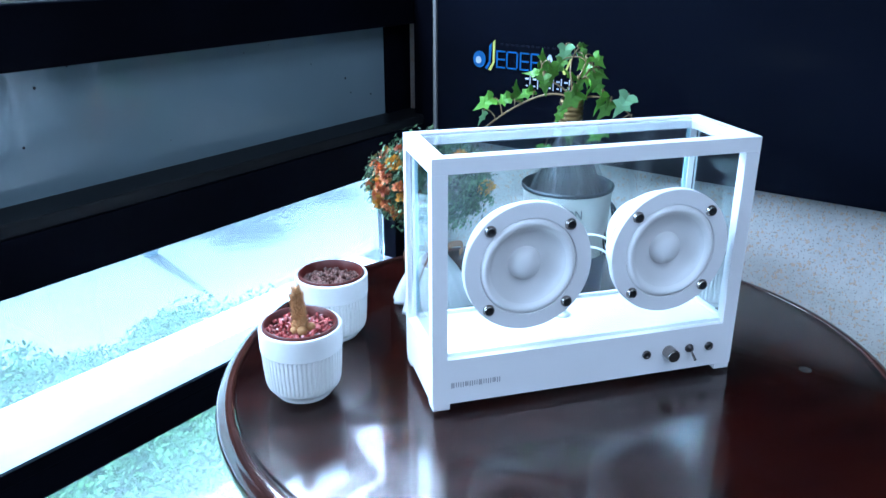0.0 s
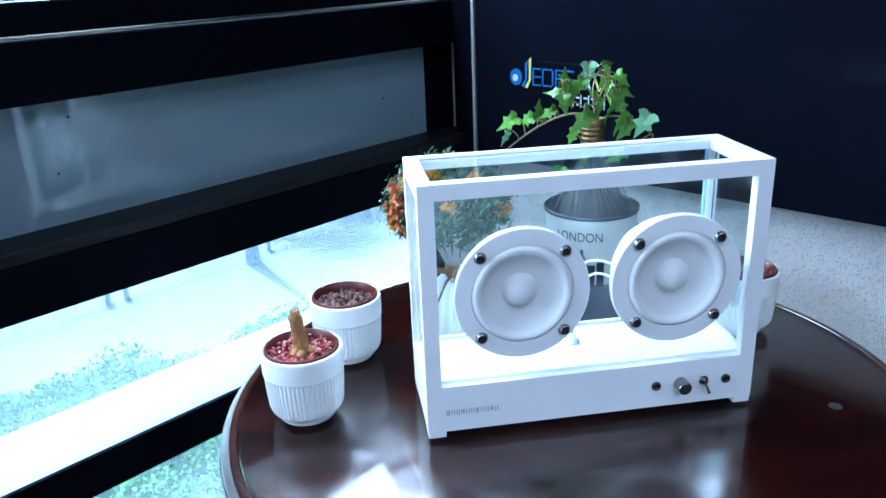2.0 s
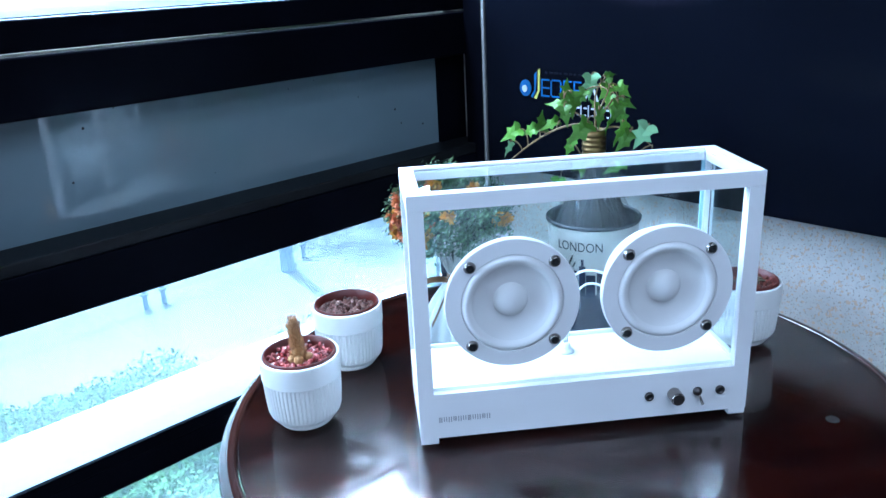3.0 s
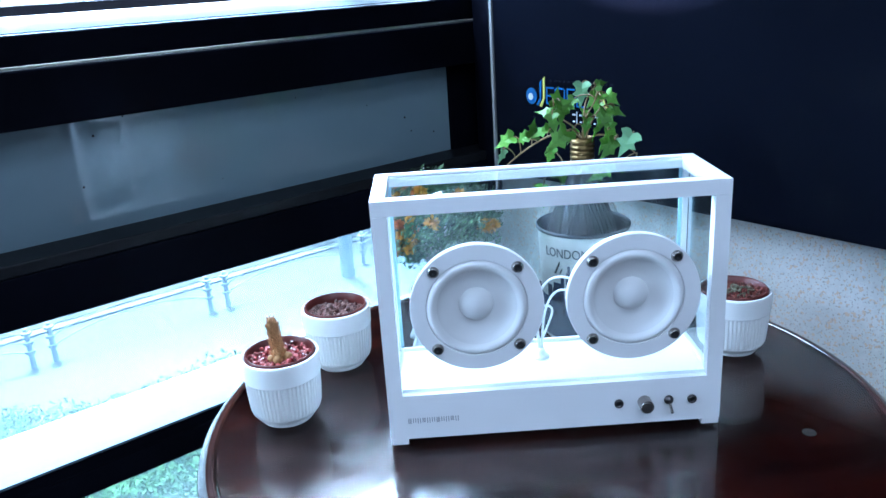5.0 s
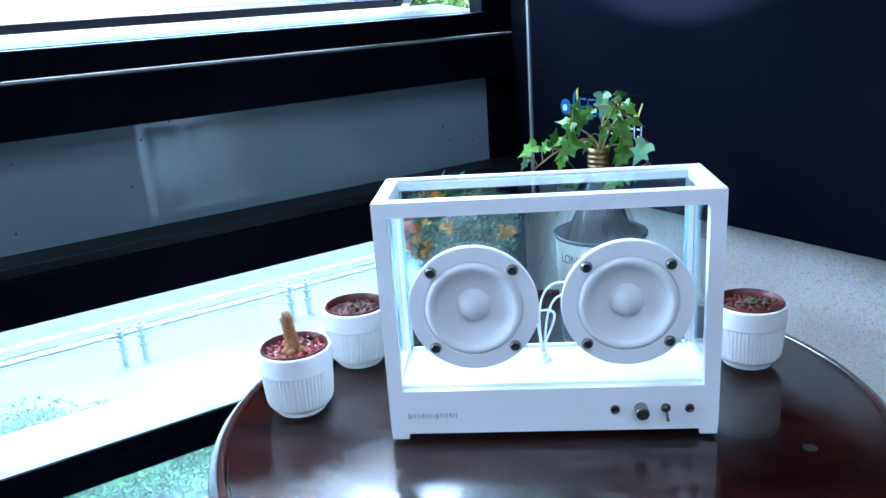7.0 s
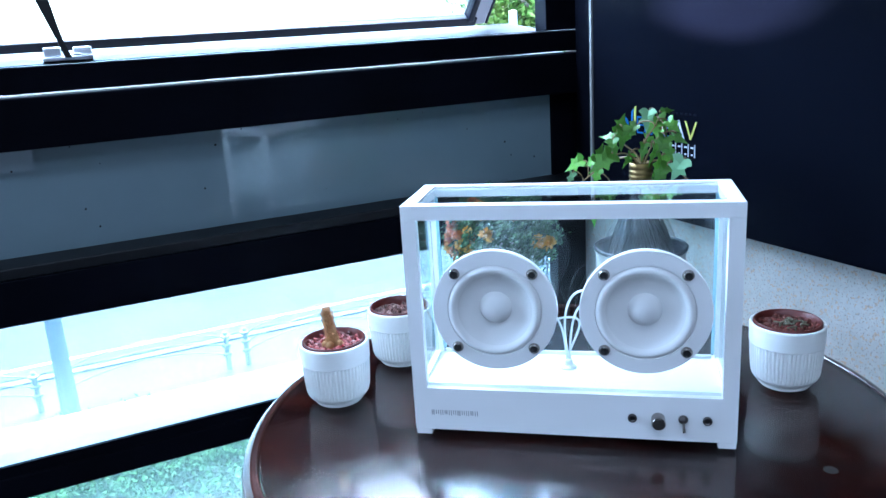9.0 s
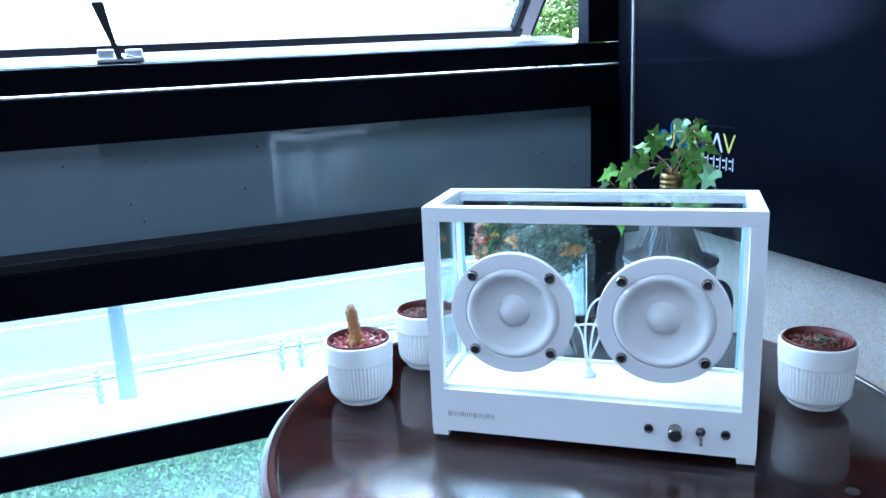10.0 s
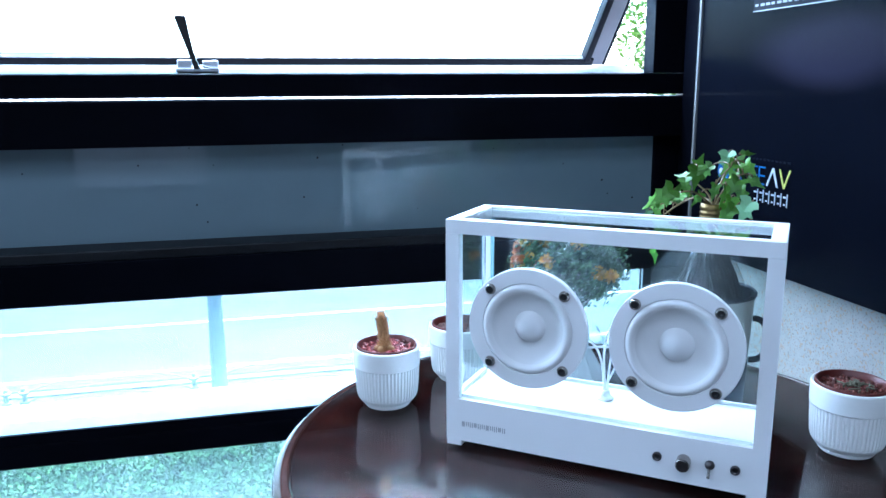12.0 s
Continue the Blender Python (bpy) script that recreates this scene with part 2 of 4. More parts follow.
LEAF_PALE = mat("pale_ivy_leaf", (0.20, 0.33, 0.20), 0.5, second=(0.16, 0.33, 0.12), scale=60, rand=0.15)
PALE_STEM = mat("pale_dry_stem", (0.55, 0.52, 0.45), 0.7, vary=0.3, scale=60)
STEM = mat("ivy_stem", (0.20, 0.13, 0.05), 0.6, vary=0.4, scale=60)
GOLD = mat("brass_thread", (0.20, 0.135, 0.055), 0.45, 1.0, vary=0.3, scale=50, bump=0.05)
SMOKE = thin_clear("smoky_glass", (0.90, 0.90, 0.88), 0.03, 0.22)
WATER = mat("murky_water", (0.034, 0.025, 0.018), 0.6, spec=0.05, second=(0.006, 0.005, 0.005), scale=55, fine=0.6)
ROOT = mat("brown_roots", (0.024, 0.017, 0.011), 0.9, second=(0.008, 0.011, 0.009), scale=60)
TIN = mat("cream_tin", (0.55, 0.51, 0.45), 0.42, vary=0.25, scale=22, fine=0.2, bump=0.04)
TIN_DARK = mat("dark_tin", (0.018, 0.018, 0.024), 0.45, 0.2, vary=0.4, scale=30)
PRINT = mat("blue_print", (0.012, 0.017, 0.042), 0.5, vary=0.4, scale=60)
INK = mat("dark_print", (0.014, 0.014, 0.018), 0.5, vary=0.3, scale=80)
PAPER = mat("white_tissue", (0.78, 0.78, 0.78), 0.7, vary=0.07, scale=18, bump=0.2, bump_scale=90)
TWINE = mat("tan_raffia", (0.34, 0.18, 0.08), 0.8, vary=0.4, scale=90)
FOLIAGE = islands(mat("dried_green", (0.022, 0.066, 0.032), 0.5, second=(0.13, 0.21, 0.085), scale=60), 0.7)
ORANGE = islands(mat("orange_petals", (0.48, 0.14, 0.07), 0.6, second=(0.60, 0.27, 0.08), scale=220), 0.45)
RUST = islands(mat("rust_petals", (0.30, 0.07, 0.035), 0.65, second=(0.42, 0.16, 0.06), scale=200), 0.4)
YELLOW = islands(mat("yellow_petals", (0.62, 0.36, 0.05), 0.6, second=(0.55, 0.25, 0.03), scale=100), 0.3)
WALL = mat("plain_wall", (0.20, 0.20, 0.21), 0.7, vary=0.06, scale=2, bump=0.05)
FLOOR = mat("grey_floor_tile", (0.10, 0.10, 0.10), 0.4, vary=0.2, scale=2, fine=0.2)
CEIL = mat("ceiling_paint", (0.35, 0.35, 0.36), 0.8, vary=0.05, scale=2)
SCREEN = mat("lit_screen", (0.3, 0.3, 0.32), 0.3, vary=0.05, scale=3, emit=(0.85, 0.88, 1.0, 0.014))
GREY_INK = mat("grey_print", (0.20, 0.20, 0.23), 0.5, vary=0.1, scale=50)
NAME_INK = mat("pale_grey_print", (0.30, 0.30, 0.33), 0.5, vary=0.1, scale=400)
LOGO_BLUE = mat("logo_blue", (0.030, 0.095, 0.24), 0.4, spec=0.04, vary=0.1, scale=40)
LOGO_WHITE = mat("logo_white", (0.42, 0.44, 0.48), 0.4, spec=0.04, vary=0.1, scale=40)
LOGO_YELLOW = mat("logo_yellow", (0.40, 0.39, 0.09), 0.4, spec=0.04, vary=0.1, scale=40)
LOGO_DARK = mat("logo_dark", (0.0065, 0.0072, 0.012), 0.5, spec=0.04, vary=0.1, scale=40)
ASPHALT = mat("pale_paving", (0.095, 0.10, 0.10), 0.8, vary=0.2, scale=0.35, fine=0.15)
ROADM = mat("asphalt", (0.085, 0.085, 0.085), 0.8, vary=0.25, scale=0.4, fine=0.2)
PAINT = mat("road_paint", (0.8, 0.8, 0.78), 0.7, vary=0.1, scale=3)
HEDGE = islands(mat("hedge_leaves", (0.055, 0.115, 0.03), 0.55, second=(0.085, 0.17, 0.05), scale=1.5, spec=0.15), 0.3)
BARK = mat("bark", (0.16, 0.12, 0.09), 0.9, vary=0.4, scale=8, bump=0.4, bump_scale=20)
CONCRETE = mat("concrete", (0.24, 0.24, 0.24), 0.8, vary=0.2, scale=1.5, fine=0.2)
POSTM = mat("fence_paint", (0.36, 0.38, 0.40), 0.5, vary=0.2, scale=4)


# ---- mesh helpers ----
def part(name, bm, material, parent=None, label="", m=None, smooth=False):
    me = bpy.data.meshes.new(name)
    bm.to_mesh(me)
    bm.free()
    me.materials.append(material)
    if smooth:
        for p in me.polygons:
            p.use_smooth = True
    ob = new(name, me)
    if parent is not None:
        ob.parent = parent
    if m is not None:
        ob.matrix_basis = m
    if label:
        ob["label"] = label
    return ob


def empty(name, m, label, category, group="", kind=""):
    ob = new(name)
    ob.matrix_basis = m
    return tagged(ob, label, category, group, kind)


def box(bm, x0, x1, y0, y1, z0, z1, bevel=0.0, segs=2):
    g = bmesh.ops.create_cube(bm, size=1.0, matrix=Matrix.Translation(((x0 + x1) / 2, (y0 + y1) / 2, (z0 + z1) / 2)) @ Matrix.Diagonal((abs(x1 - x0), abs(y1 - y0), abs(z1 - z0), 1)))
    if bevel:
        edges = list({e for v in g["verts"] for e in v.link_edges})
        bmesh.ops.bevel(bm, geom=edges, offset=bevel, segments=segs, affect="EDGES", profile=0.5)
    return bm


def B(*a, **k):
    return box(bmesh.new(), *a, **k)


def lathe(profile, segs=48, cap=True, bm=None, flute=None):
    """Turns (r, z) points round the z axis. flute(i, r, z) may change the radius at step i."""
    bm = bm or bmesh.new()
    rings = []
    for r, z in profile:
        ring = []
        for i in range(segs):
            a = 2 * math.pi * i / segs
            rr = flute(i, r, z) if flute else r
            ring.append(bm.verts.new((rr * math.cos(a), rr * math.sin(a), z)))
        rings.append(ring)
    for a, b in zip(rings, rings[1:]):
        for i in range(segs):
            j = (i + 1) % segs
            bm.faces.new((a[i], a[j], b[j], b[i]))
    if cap:
        if profile[0][0] > 1e-6:
            bm.faces.new(list(reversed(rings[0])))
        if profile[-1][0] > 1e-6:
            bm.faces.new(rings[-1])
    bmesh.ops.recalc_face_normals(bm, faces=bm.faces)
    return bm


def tube(points, radius, sides=8, bm=None, taper=1.0):
    """A round cord through the points."""
    bm = bm or bmesh.new()
    pts = [Vector(p) for p in points]
    rings = []
    up = Vector((0.31, 0.2, 0.93)).normalized()
    for i, p in enumerate(pts):
        d = (pts[min(i + 1, len(pts) - 1)] - pts[max(i - 1, 0)]).normalized()
        u = d.cross(up)
        if u.length < 1e-3:
            u = d.cross(Vector((1, 0, 0)))
        u.normalize()
        v = d.cross(u)
        k = radius * (1 + (taper - 1) * i / max(1, len(pts) - 1))
        rings.append([bm.verts.new(p + k * (math.cos(a) * u + math.sin(a) * v)) for a in (2 * math.pi * j / sides for j in range(sides))])
    for a, b in zip(rings, rings[1:]):
        for j in range(sides):
            bm.faces.new((a[j], a[(j + 1) % sides], b[(j + 1) % sides], b[j]))
    bm.faces.new(list(reversed(rings[0])))
    bm.faces.new(rings[-1])
    bmesh.ops.recalc_face_normals(bm, faces=bm.faces)
    return bm


def bez(p0, p1, p2, p3, n=16):
    out = []
    for i in range(n + 1):
        t = i / n
        out.append(tuple((1 - t) ** 3 * a + 3 * (1 - t) ** 2 * t * b + 3 * (1 - t) * t * t * c + t ** 3 * d for a, b, c, d in zip(p0, p1, p2, p3)))
    return out


def no_shadow(ob):
    ob.visible_shadow = False
    return ob


# ---- the room's shell ----
def slab(name, mm, *a, kind="structure", label="", category="wall", parent=None, bevel=0.0):
    ob = part(name, B(*a, bevel=bevel), mm, parent, m=None if parent else ROOM)
    if not parent:
        tagged(ob, label, category, kind=kind)
    return ob


S1 = 0.386      # face of the granite wall, along the window wall
slab("floor", FLOOR, -3.4, 0.7, -3.4, 0.47, -0.2, 0.0, label="grey tiled floor under the round table", category="floor")
slab("ceiling", CEIL, -3.4, 0.7, -3.4, 0.75, 2.5, 2.7, label="plain white ceiling over the room", category="ceiling")
slab("wall_east", GRANITE, S1, 0.7, -3.4, 0.56, 0.0, 2.5, label="pale granite wall with brown speckles beside the table", category="wall")
slab("wall_south", WALL, -3.4, S1, -3.6, -3.4, 0.0, 2.5, label="plain light wall across the room", category="wall")
slab("wall_west", WALL, -3.6, -3.4, -3.6, 0.75, 0.0, 2.5, label="plain light wall at the end of the windows", category="wall")

screen = empty("display_screen", ROOM @ pose(-0.94, -3.398, 0.70), "lit pale display screen on the far wall", "screen")
part("bezel", B(-0.395, 0.395, 0.0, 0.024, -0.235, 0.235, bevel=0.004), BLACK, screen)
part("picture", B(-0.375, 0.375, 0.0245, 0.026, -0.215, 0.215), SCREEN, screen, "bright pale picture area")

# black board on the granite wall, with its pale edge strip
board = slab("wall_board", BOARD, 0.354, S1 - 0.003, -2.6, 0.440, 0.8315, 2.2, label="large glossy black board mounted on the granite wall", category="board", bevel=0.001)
slab("trim", CONCRETE, 0.352, S1 - 0.003, 0.4415, 0.4460, 0.8315, 2.2, label="thin pale stone strip in the corner", category="trim")

# the sign on the board: plain shapes only
sign = empty("wall_sign", ROOM @ pose(0.3535, 0.297, 0.956, 0, 0, -90) @ Matrix.Diagonal((1.09, 1.0, 1.09, 1)), "small blue white and yellow sign printed on the black board", "sign", kind="")


def flat(shape, depth=0.0008):
    """A thin plate in the xz plane, from an outline."""
    bm = bmesh.new()
    f = bm.faces.new([bm.verts.new((x, 0, z)) for x, z in shape])
    g = bmesh.ops.extrude_face_region(bm, geom=[f])
    for v in g["geom"]:
        if isinstance(v, bmesh.types.BMVert):
            v.co.y -= depth
    bmesh.ops.recalc_face_normals(bm, faces=bm.faces)
    return bm


def disc_pts(cx, cz, rx, rz, n=20):
    return [(cx + rx * math.cos(2 * math.pi * i / n), cz + rz * math.sin(2 * math.pi * i / n)) for i in range(n)]


part("emblem_drop", flat(disc_pts(-0.062, -0.002, 0.0095, 0.0105)), LOGO_BLUE, sign)
part("emblem_dot", flat(disc_pts(-0.063, -0.003, 0.0042, 0.0045), 0.0014), LOGO_WHITE, sign)
part("emblem_swoosh", flat([(-0.053, -0.012), (-0.047, -0.004), (-0.047, 0.016), (-0.043, 0.020), (-0.045, -0.006), (-0.050, -0.014)], 0.0012), LOGO_BLUE, sign)
part("emblem_swoosh", flat([(-0.048, -0.014), (-0.0415, -0.004), (-0.0415, 0.021), (-0.038, 0.024), (-0.0385, -0.004), (-0.044, -0.015)], 0.001), LOGO_YELLOW, sign)


def block_letter(x, w, z0, z1, mm, style):
    """A letter-sized mark out of plain strokes."""
    k = 0.0019
    bm = bmesh.new()
    d0, d1 = -0.0008, 0.0
    if style == "ring":
        box(bm, x, x + k, d0, d1, z0 + k, z1 - k); box(bm, x + w - k, x + w, d0, d1, z0 + k, z1 - k)
        box(bm, x + k, x + w - k, d0, d1, z0, z0 + k); box(bm, x + k, x + w - k, d0, d1, z1 - k, z1)
    elif style == "comb":
        box(bm, x, x + k, d0, d1, z0, z1)
        for z in (z0, (z0 + z1 - k) / 2, z1 - k):
            box(bm, x + k, x + w, d0, d1, z, z + k)
    elif style == "up":
        return part("mark", flat([(x, z0), (x + w / 2 - k / 2, z1), (x + w / 2 + k, z1), (x + w, z0), (x + w - 1.6 * k, z0), (x + w / 2 + k * .2, z1 - 2.2 * k), (x + 1.4 * k, z0)]), mm, sign)
    elif style == "down":
        return part("mark", flat([(x, z1), (x + 1.4 * k, z1), (x + w / 2, z0 + 2.2 * k), (x + w - 1.4 * k, z1), (x + w, z1), (x + w / 2 + k * .6, z0), (x + w / 2 - k * .6, z0)]), mm, sign)
    return part("mark", bm, mm, sign)


for x, w, mm, style in ((-0.036, 0.013, LOGO_BLUE, "comb"), (-0.021, 0.017, LOGO_BLUE, "ring"), (-0.001, 0.013, LOGO_BLUE, "comb"),
                        (0.0145, 0.012, LOGO_BLUE, "comb"), (0.030, 0.022, LOGO_WHITE, "up"), (0.052, 0.021, LOGO_YELLOW, "down")):
    block_letter(x, w, -0.011, 0.011, mm, style)
for i in range(6):
    x = 0.008 + i * 0.011
    part("sub_mark", B(x, x + 0.0048, -0.0008, 0, -0.0215, -0.0195), LOGO_WHITE, sign)
    part("sub_mark", B(x + 0.001, x + 0.0038, -0.0008, 0, -0.030, -0.0282), LOGO_WHITE, sign)
    part("sub_mark", B(x + 0.0064, x + 0.0076, -0.0008, 0, -0.032, -0.0165), LOGO_WHITE, sign)
for k in range(14):
    part("small_mark", B(-0.03 + k * 0.0074, -0.03 + k * 0.0074 + (0.0052 if k % 3 else 0.0036), -0.0006, 0, 0.0178, 0.0200), LOGO_DARK, sign)

notice = empty("wall_notice", ROOM @ pose(0.3535, 0.27, 1.165, 0, 0, -90), "dark printed notice with small white writing on the board", "notice")
part("sheet", B(-0.048, 0.16, -0.0006, 0, 0.0, 0.12), LOGO_DARK, notice)
part("edge_line", B(-0.048, 0.16, -0.0010, -0.0006, 0.0, 0.0012), LOGO_WHITE, notice)
for k in range(9):
    part("writing_bar", B(-0.044 + k * 0.011, -0.044 + k * 0.011 + (0.008 if k % 3 else 0.006), -0.0010, -0.0006, 0.0065, 0.0095), GREY_INK, notice)

# ---- the window wall ----
WL = -2.6        # far end of the window along the wall
win = empty("window_1", ROOM, "tall black-framed window with clear panes and a grey panel", "window", kind="structure")


def wpart(name, mm, *a, label="", bevel=0.0012):
    return part(name, B(*a, bevel=bevel), mm, win, label)


E0 = S1 - 0.002
wpart("ledge", FRAME, WL, E0, 0.464, 0.62, 0.792, 0.848)
wpart("ledge_top", FRAME_TOP, WL, E0, 0.466, 0.522, 0.848, 0.8625, bevel=0.002)
wpart("spandrel_panel", SPANDREL, WL, 0.345, 0.522, 0.536, 0.8500, 1.03, label="grey reflective spandrel panel with dust marks", bevel=0)
wpart("corner_cover", FRAME, 0.353, E0, 0.4465, 0.483, 0.8325, 1.50)
wpart("corner_cover", FRAME, 0.3285, E0, 0.5150, 0.551, 0.852, 0.9950)
wpart("beam", FRAME, WL, E0, 0.484, 0.58, 0.9955, 1.056, bevel=0.002)
# strip and the open gap above it stand for a line of leaking daylight
wpart("bright_strip", ALU_BRIGHT, WL, 0.318, 0.4862, 0.4884, 1.0562, 1.0568, label="thin bright metal strip added for a line of daylight", bevel=0)
wpart("sill_bar", FRAME, WL, E0, 0.500, 0.56, 1.0590, 1.0905, bevel=0.002)
wpart("latch_plate", FRAME, -0.40, -0.335, 0.4990, 0.4997, 1.068, 1.082, bevel=0)
wpart("upper_post", FRAME, 0.3115, E0, 0.5005, 0.532, 1.091, 1.50)
wpart("head_bar", FRAME, WL, 0.339, 0.500, 0.62, 1.42, 1.50)
wpart("lower_post", FRAME, 0.327, E0, 0.505, 0.545, 0.623, 0.790)
wpart("lower_bar", FRAME, WL, E0, 0.455, 0.60, 0.572, 0.604, bevel=0.002)
wpart("lower_bar_lip", FRAME, WL, E0, 0.455, 0.462, 0.6045, 0.620, bevel=0.001)
wpart("inner_sill", ALU, WL, 0.326, 0.463, 0.600, 0.6045, 0.6085, label="pale dusty inner sill", bevel=0)
wpart("foot_post", FRAME, 0.330, E0, 0.505, 0.545, 0.08, 0.571)
wpart("foot_bar", FRAME, WL, E0, 0.455, 0.60, 0.0, 0.079)
for x in (-1.55,):
    wpart("mullion", FRAME, x - 0.03, x + 0.03, 0.472, 0.60, 0.623, 0.790)
    wpart("mullion", FRAME, x - 0.03, x + 0.03, 0.505, 0.60, 1.091, 1.419)
    wpart("mullion", FRAME, x - 0.03, x + 0.03, 0.472, 0.60, 0.08, 0.571)
no_shadow(wpart("pane", TINTED_GLASS, WL, 0.3265, 0.530, 0.535, 0.609, 0.7915, label="faintly tinted lower pane", bevel=0))
no_shadow(wpart("pane", TINTED_GLASS, WL, 0.3295, 0.530, 0.535, 0.08, 0.5715, label="faintly tinted low pane", bevel=0))
slab("wall_north", WALL, -3.4, S1 + 0.31, 0.500, 0.75, 1.502, 2.5, label="plain wall above the windows", category="wall")
slab("wall_north_west", WALL, -3.4, WL - 0.001, 0.455, 0.75, 0.0, 1.50, label="plain wall beside the windows", category="wall")

dr = random.Random(17)
specks = bmesh.new()
for _ in range(18):
    x, z = dr.uniform(-0.75, 0.3), dr.uniform(0.88, 0.995)
    bmesh.ops.create_icosphere(specks, subdivisions=1, radius=dr.uniform(0.0006, 0.0018), matrix=Matrix.Translation((x, 0.5215, z)) @ Matrix.Diagonal((1, 0.3, 1, 1)))
tagged(part("dust_speck", specks, FRAME_TOP, win, "dark specks of dirt on the panel"), kind="stuff")

# the top-hung sash, pushed open
SASH = Matrix.Translation((0, 0.60, 1.270)) @ Matrix.Rotation(radians(43), 4, "X")
sash = empty("window_sash", ROOM @ SASH, "open top-hung window sash with black and grey frame", "window", kind="structure")
sx0, sx1, sh = -1.50, 0.297, -0.205
part("bottom_rail", B(sx0 - 0.02, sx1 + 0.02, -0.008, 0.008, sh - 0.012, sh + 0.005, bevel=0.001), FRAME, sash)
part("side_rail", B(sx1, sx1 + 0.012, -0.012, 0.012, sh, 0, bevel=0.002), FRAME, sash)
part("side_rail", B(sx0 - 0.02, sx0, -0.012, 0.012, sh, 0, bevel=0.002), FRAME, sash)
part("outer_stile", B(sx1 + 0.0125, sx1 + 0.042, -0.004, 0.030, sh - 0.012, 0, bevel=0.002), STILE, sash, "grey aluminium stile")
part("outer_edge", B(sx1 + 0.0425, sx1 + 0.047, -0.004, 0.030, sh - 0.012, 0, bevel=0.001), FRAME, sash)
part("top_rail", B(sx0 - 0.02, sx1 + 0.05, -0.012, 0.020, 0.001, 0.03, bevel=0.002), FRAME, sash)
no_shadow(part("pane", B(sx0, sx1, -0.003, 0.003, sh, 0), WINDOW_GLASS, sash))
slope = bmesh.new()
vs = [slope.verts.new(c) for c in ((WL, 0.535, 1.0915), (0.339, 0.535, 1.0915), (0.339, 0.66, 1.1060), (WL, 0.66, 1.1060), (WL, 0.535, 1.0910), (0.339, 0.535, 1.0910), (0.339, 0.66, 1.08), (WL, 0.66, 1.08))]
for q in ((0, 1, 2, 3), (7, 6, 5, 4), (0, 4, 5, 1), (1, 5, 6, 2), (2, 6, 7, 3), (3, 7, 4, 0)):
    slope.faces.new([vs[i] for i in q])
part("outer_sill", slope, SILL, win, "pale grey sloping sill")

# the window's lever
lever = empty("window_lever", ROOM @ pose(-0.360, 0.548, 1.0935) @ Matrix.Diagonal((0.84, 1.0, 0.88, 1)), "black window lever handle on a pale metal bracket", "handle")
part("bracket", B(-0.034, 0.034, -0.012, 0.012, 0, 0.006, bevel=0.0015), ALU, lever, "pale metal bracket")
part("clamp", B(-0.032, -0.008, -0.009, 0.011, 0.006, 0.019, bevel=0.002), ALU, lever)
part("clamp", B(0.008, 0.033, -0.009, 0.011, 0.006, 0.018, bevel=0.002), ALU, lever)
arm = bmesh.new()
for x, z, w in ((0.0, 0.004, 0.0045), (-0.008, 0.03, 0.0042), (-0.015, 0.056, 0.0065), (-0.021, 0.080, 0.0088), (-0.0215, 0.084, 0.0078)):
    for sx, sy in ((-1, -1), (1, -1), (1, 1), (-1, 1)):
        arm.verts.new((x + sx * w, -0.020 + sy * 0.0035, z))
arm.verts.ensure_lookup_table()
for i in range(4):
    for j in range(4):
        a, b = i * 4, i * 4 + 4
        arm.faces.new((arm.verts[a + j], arm.verts[a + (j + 1) % 4], arm.verts[b + (j + 1) % 4], arm.verts[b + j]))
arm.faces.new([arm.verts[i] for i in (3, 2, 1, 0)]); arm.faces.new([arm.verts[i] for i in (16, 17, 18, 19)])
part("arm", arm, BLACK, lever)
part("wire", tube(bez((0.004, -0.012, 0.006), (0.012, -0.014, 0.014), (0.02, -0.014, 0.002), (0.032, -0.013, 0.006)), 0.0012), ALU, lever)

# ---- the round table ----
table = empty("round_table", pose(-0.004, 0.068, 0) @ Matrix.Diagonal((0.998, 0.998, 1, 1)), "round dark mahogany table with a moulded rim", "table")
part("tabletop", lathe([(0.0, T - 0.034), (0.285, T - 0.034), (0.30, T - 0.030), (0.3125, T - 0.02), (0.3145, T - 0.0065), (0.0, T - 0.0065)], 128), WOOD, table, smooth=False)
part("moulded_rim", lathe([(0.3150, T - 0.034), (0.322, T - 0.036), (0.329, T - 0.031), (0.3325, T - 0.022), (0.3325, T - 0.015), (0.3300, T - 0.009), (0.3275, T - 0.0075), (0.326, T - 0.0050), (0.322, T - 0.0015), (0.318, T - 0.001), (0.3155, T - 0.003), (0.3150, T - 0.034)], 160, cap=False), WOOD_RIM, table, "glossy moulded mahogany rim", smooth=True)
part("pedestal", lathe([(0.0, 0.03), (0.05, 0.03), (0.06, 0.10), (0.035, 0.18), (0.045, 0.35), (0.03, 0.50), (0.05, 0.62), (0.11, T - 0.036), (0.0, T - 0.036)], 40), WOOD, table, smooth=True)
part("foot", lathe([(0.0, 0.0), (0.22, 0.0), (0.225, 0.012), (0.20, 0.022), (0.08, 0.029), (0.0, 0.029)], 48), WOOD, table, smooth=True)
glass_top = part("glass_tabletop", lathe([(0.0, T - 0.0055), (0.3120, T - 0.0055), (0.3130, T - 0.0045), (0.3130, T - 0.001), (0.3120, T), (0.0, T)], 160), TABLE_GLASS, m=pose(-0.004, 0.068, 0) @ Matrix.Diagonal((0.998, 0.998, 1, 1)))
no_shadow(tagged(glass_top, "clear round glass sheet lying on the mahogany table", "glass top"))
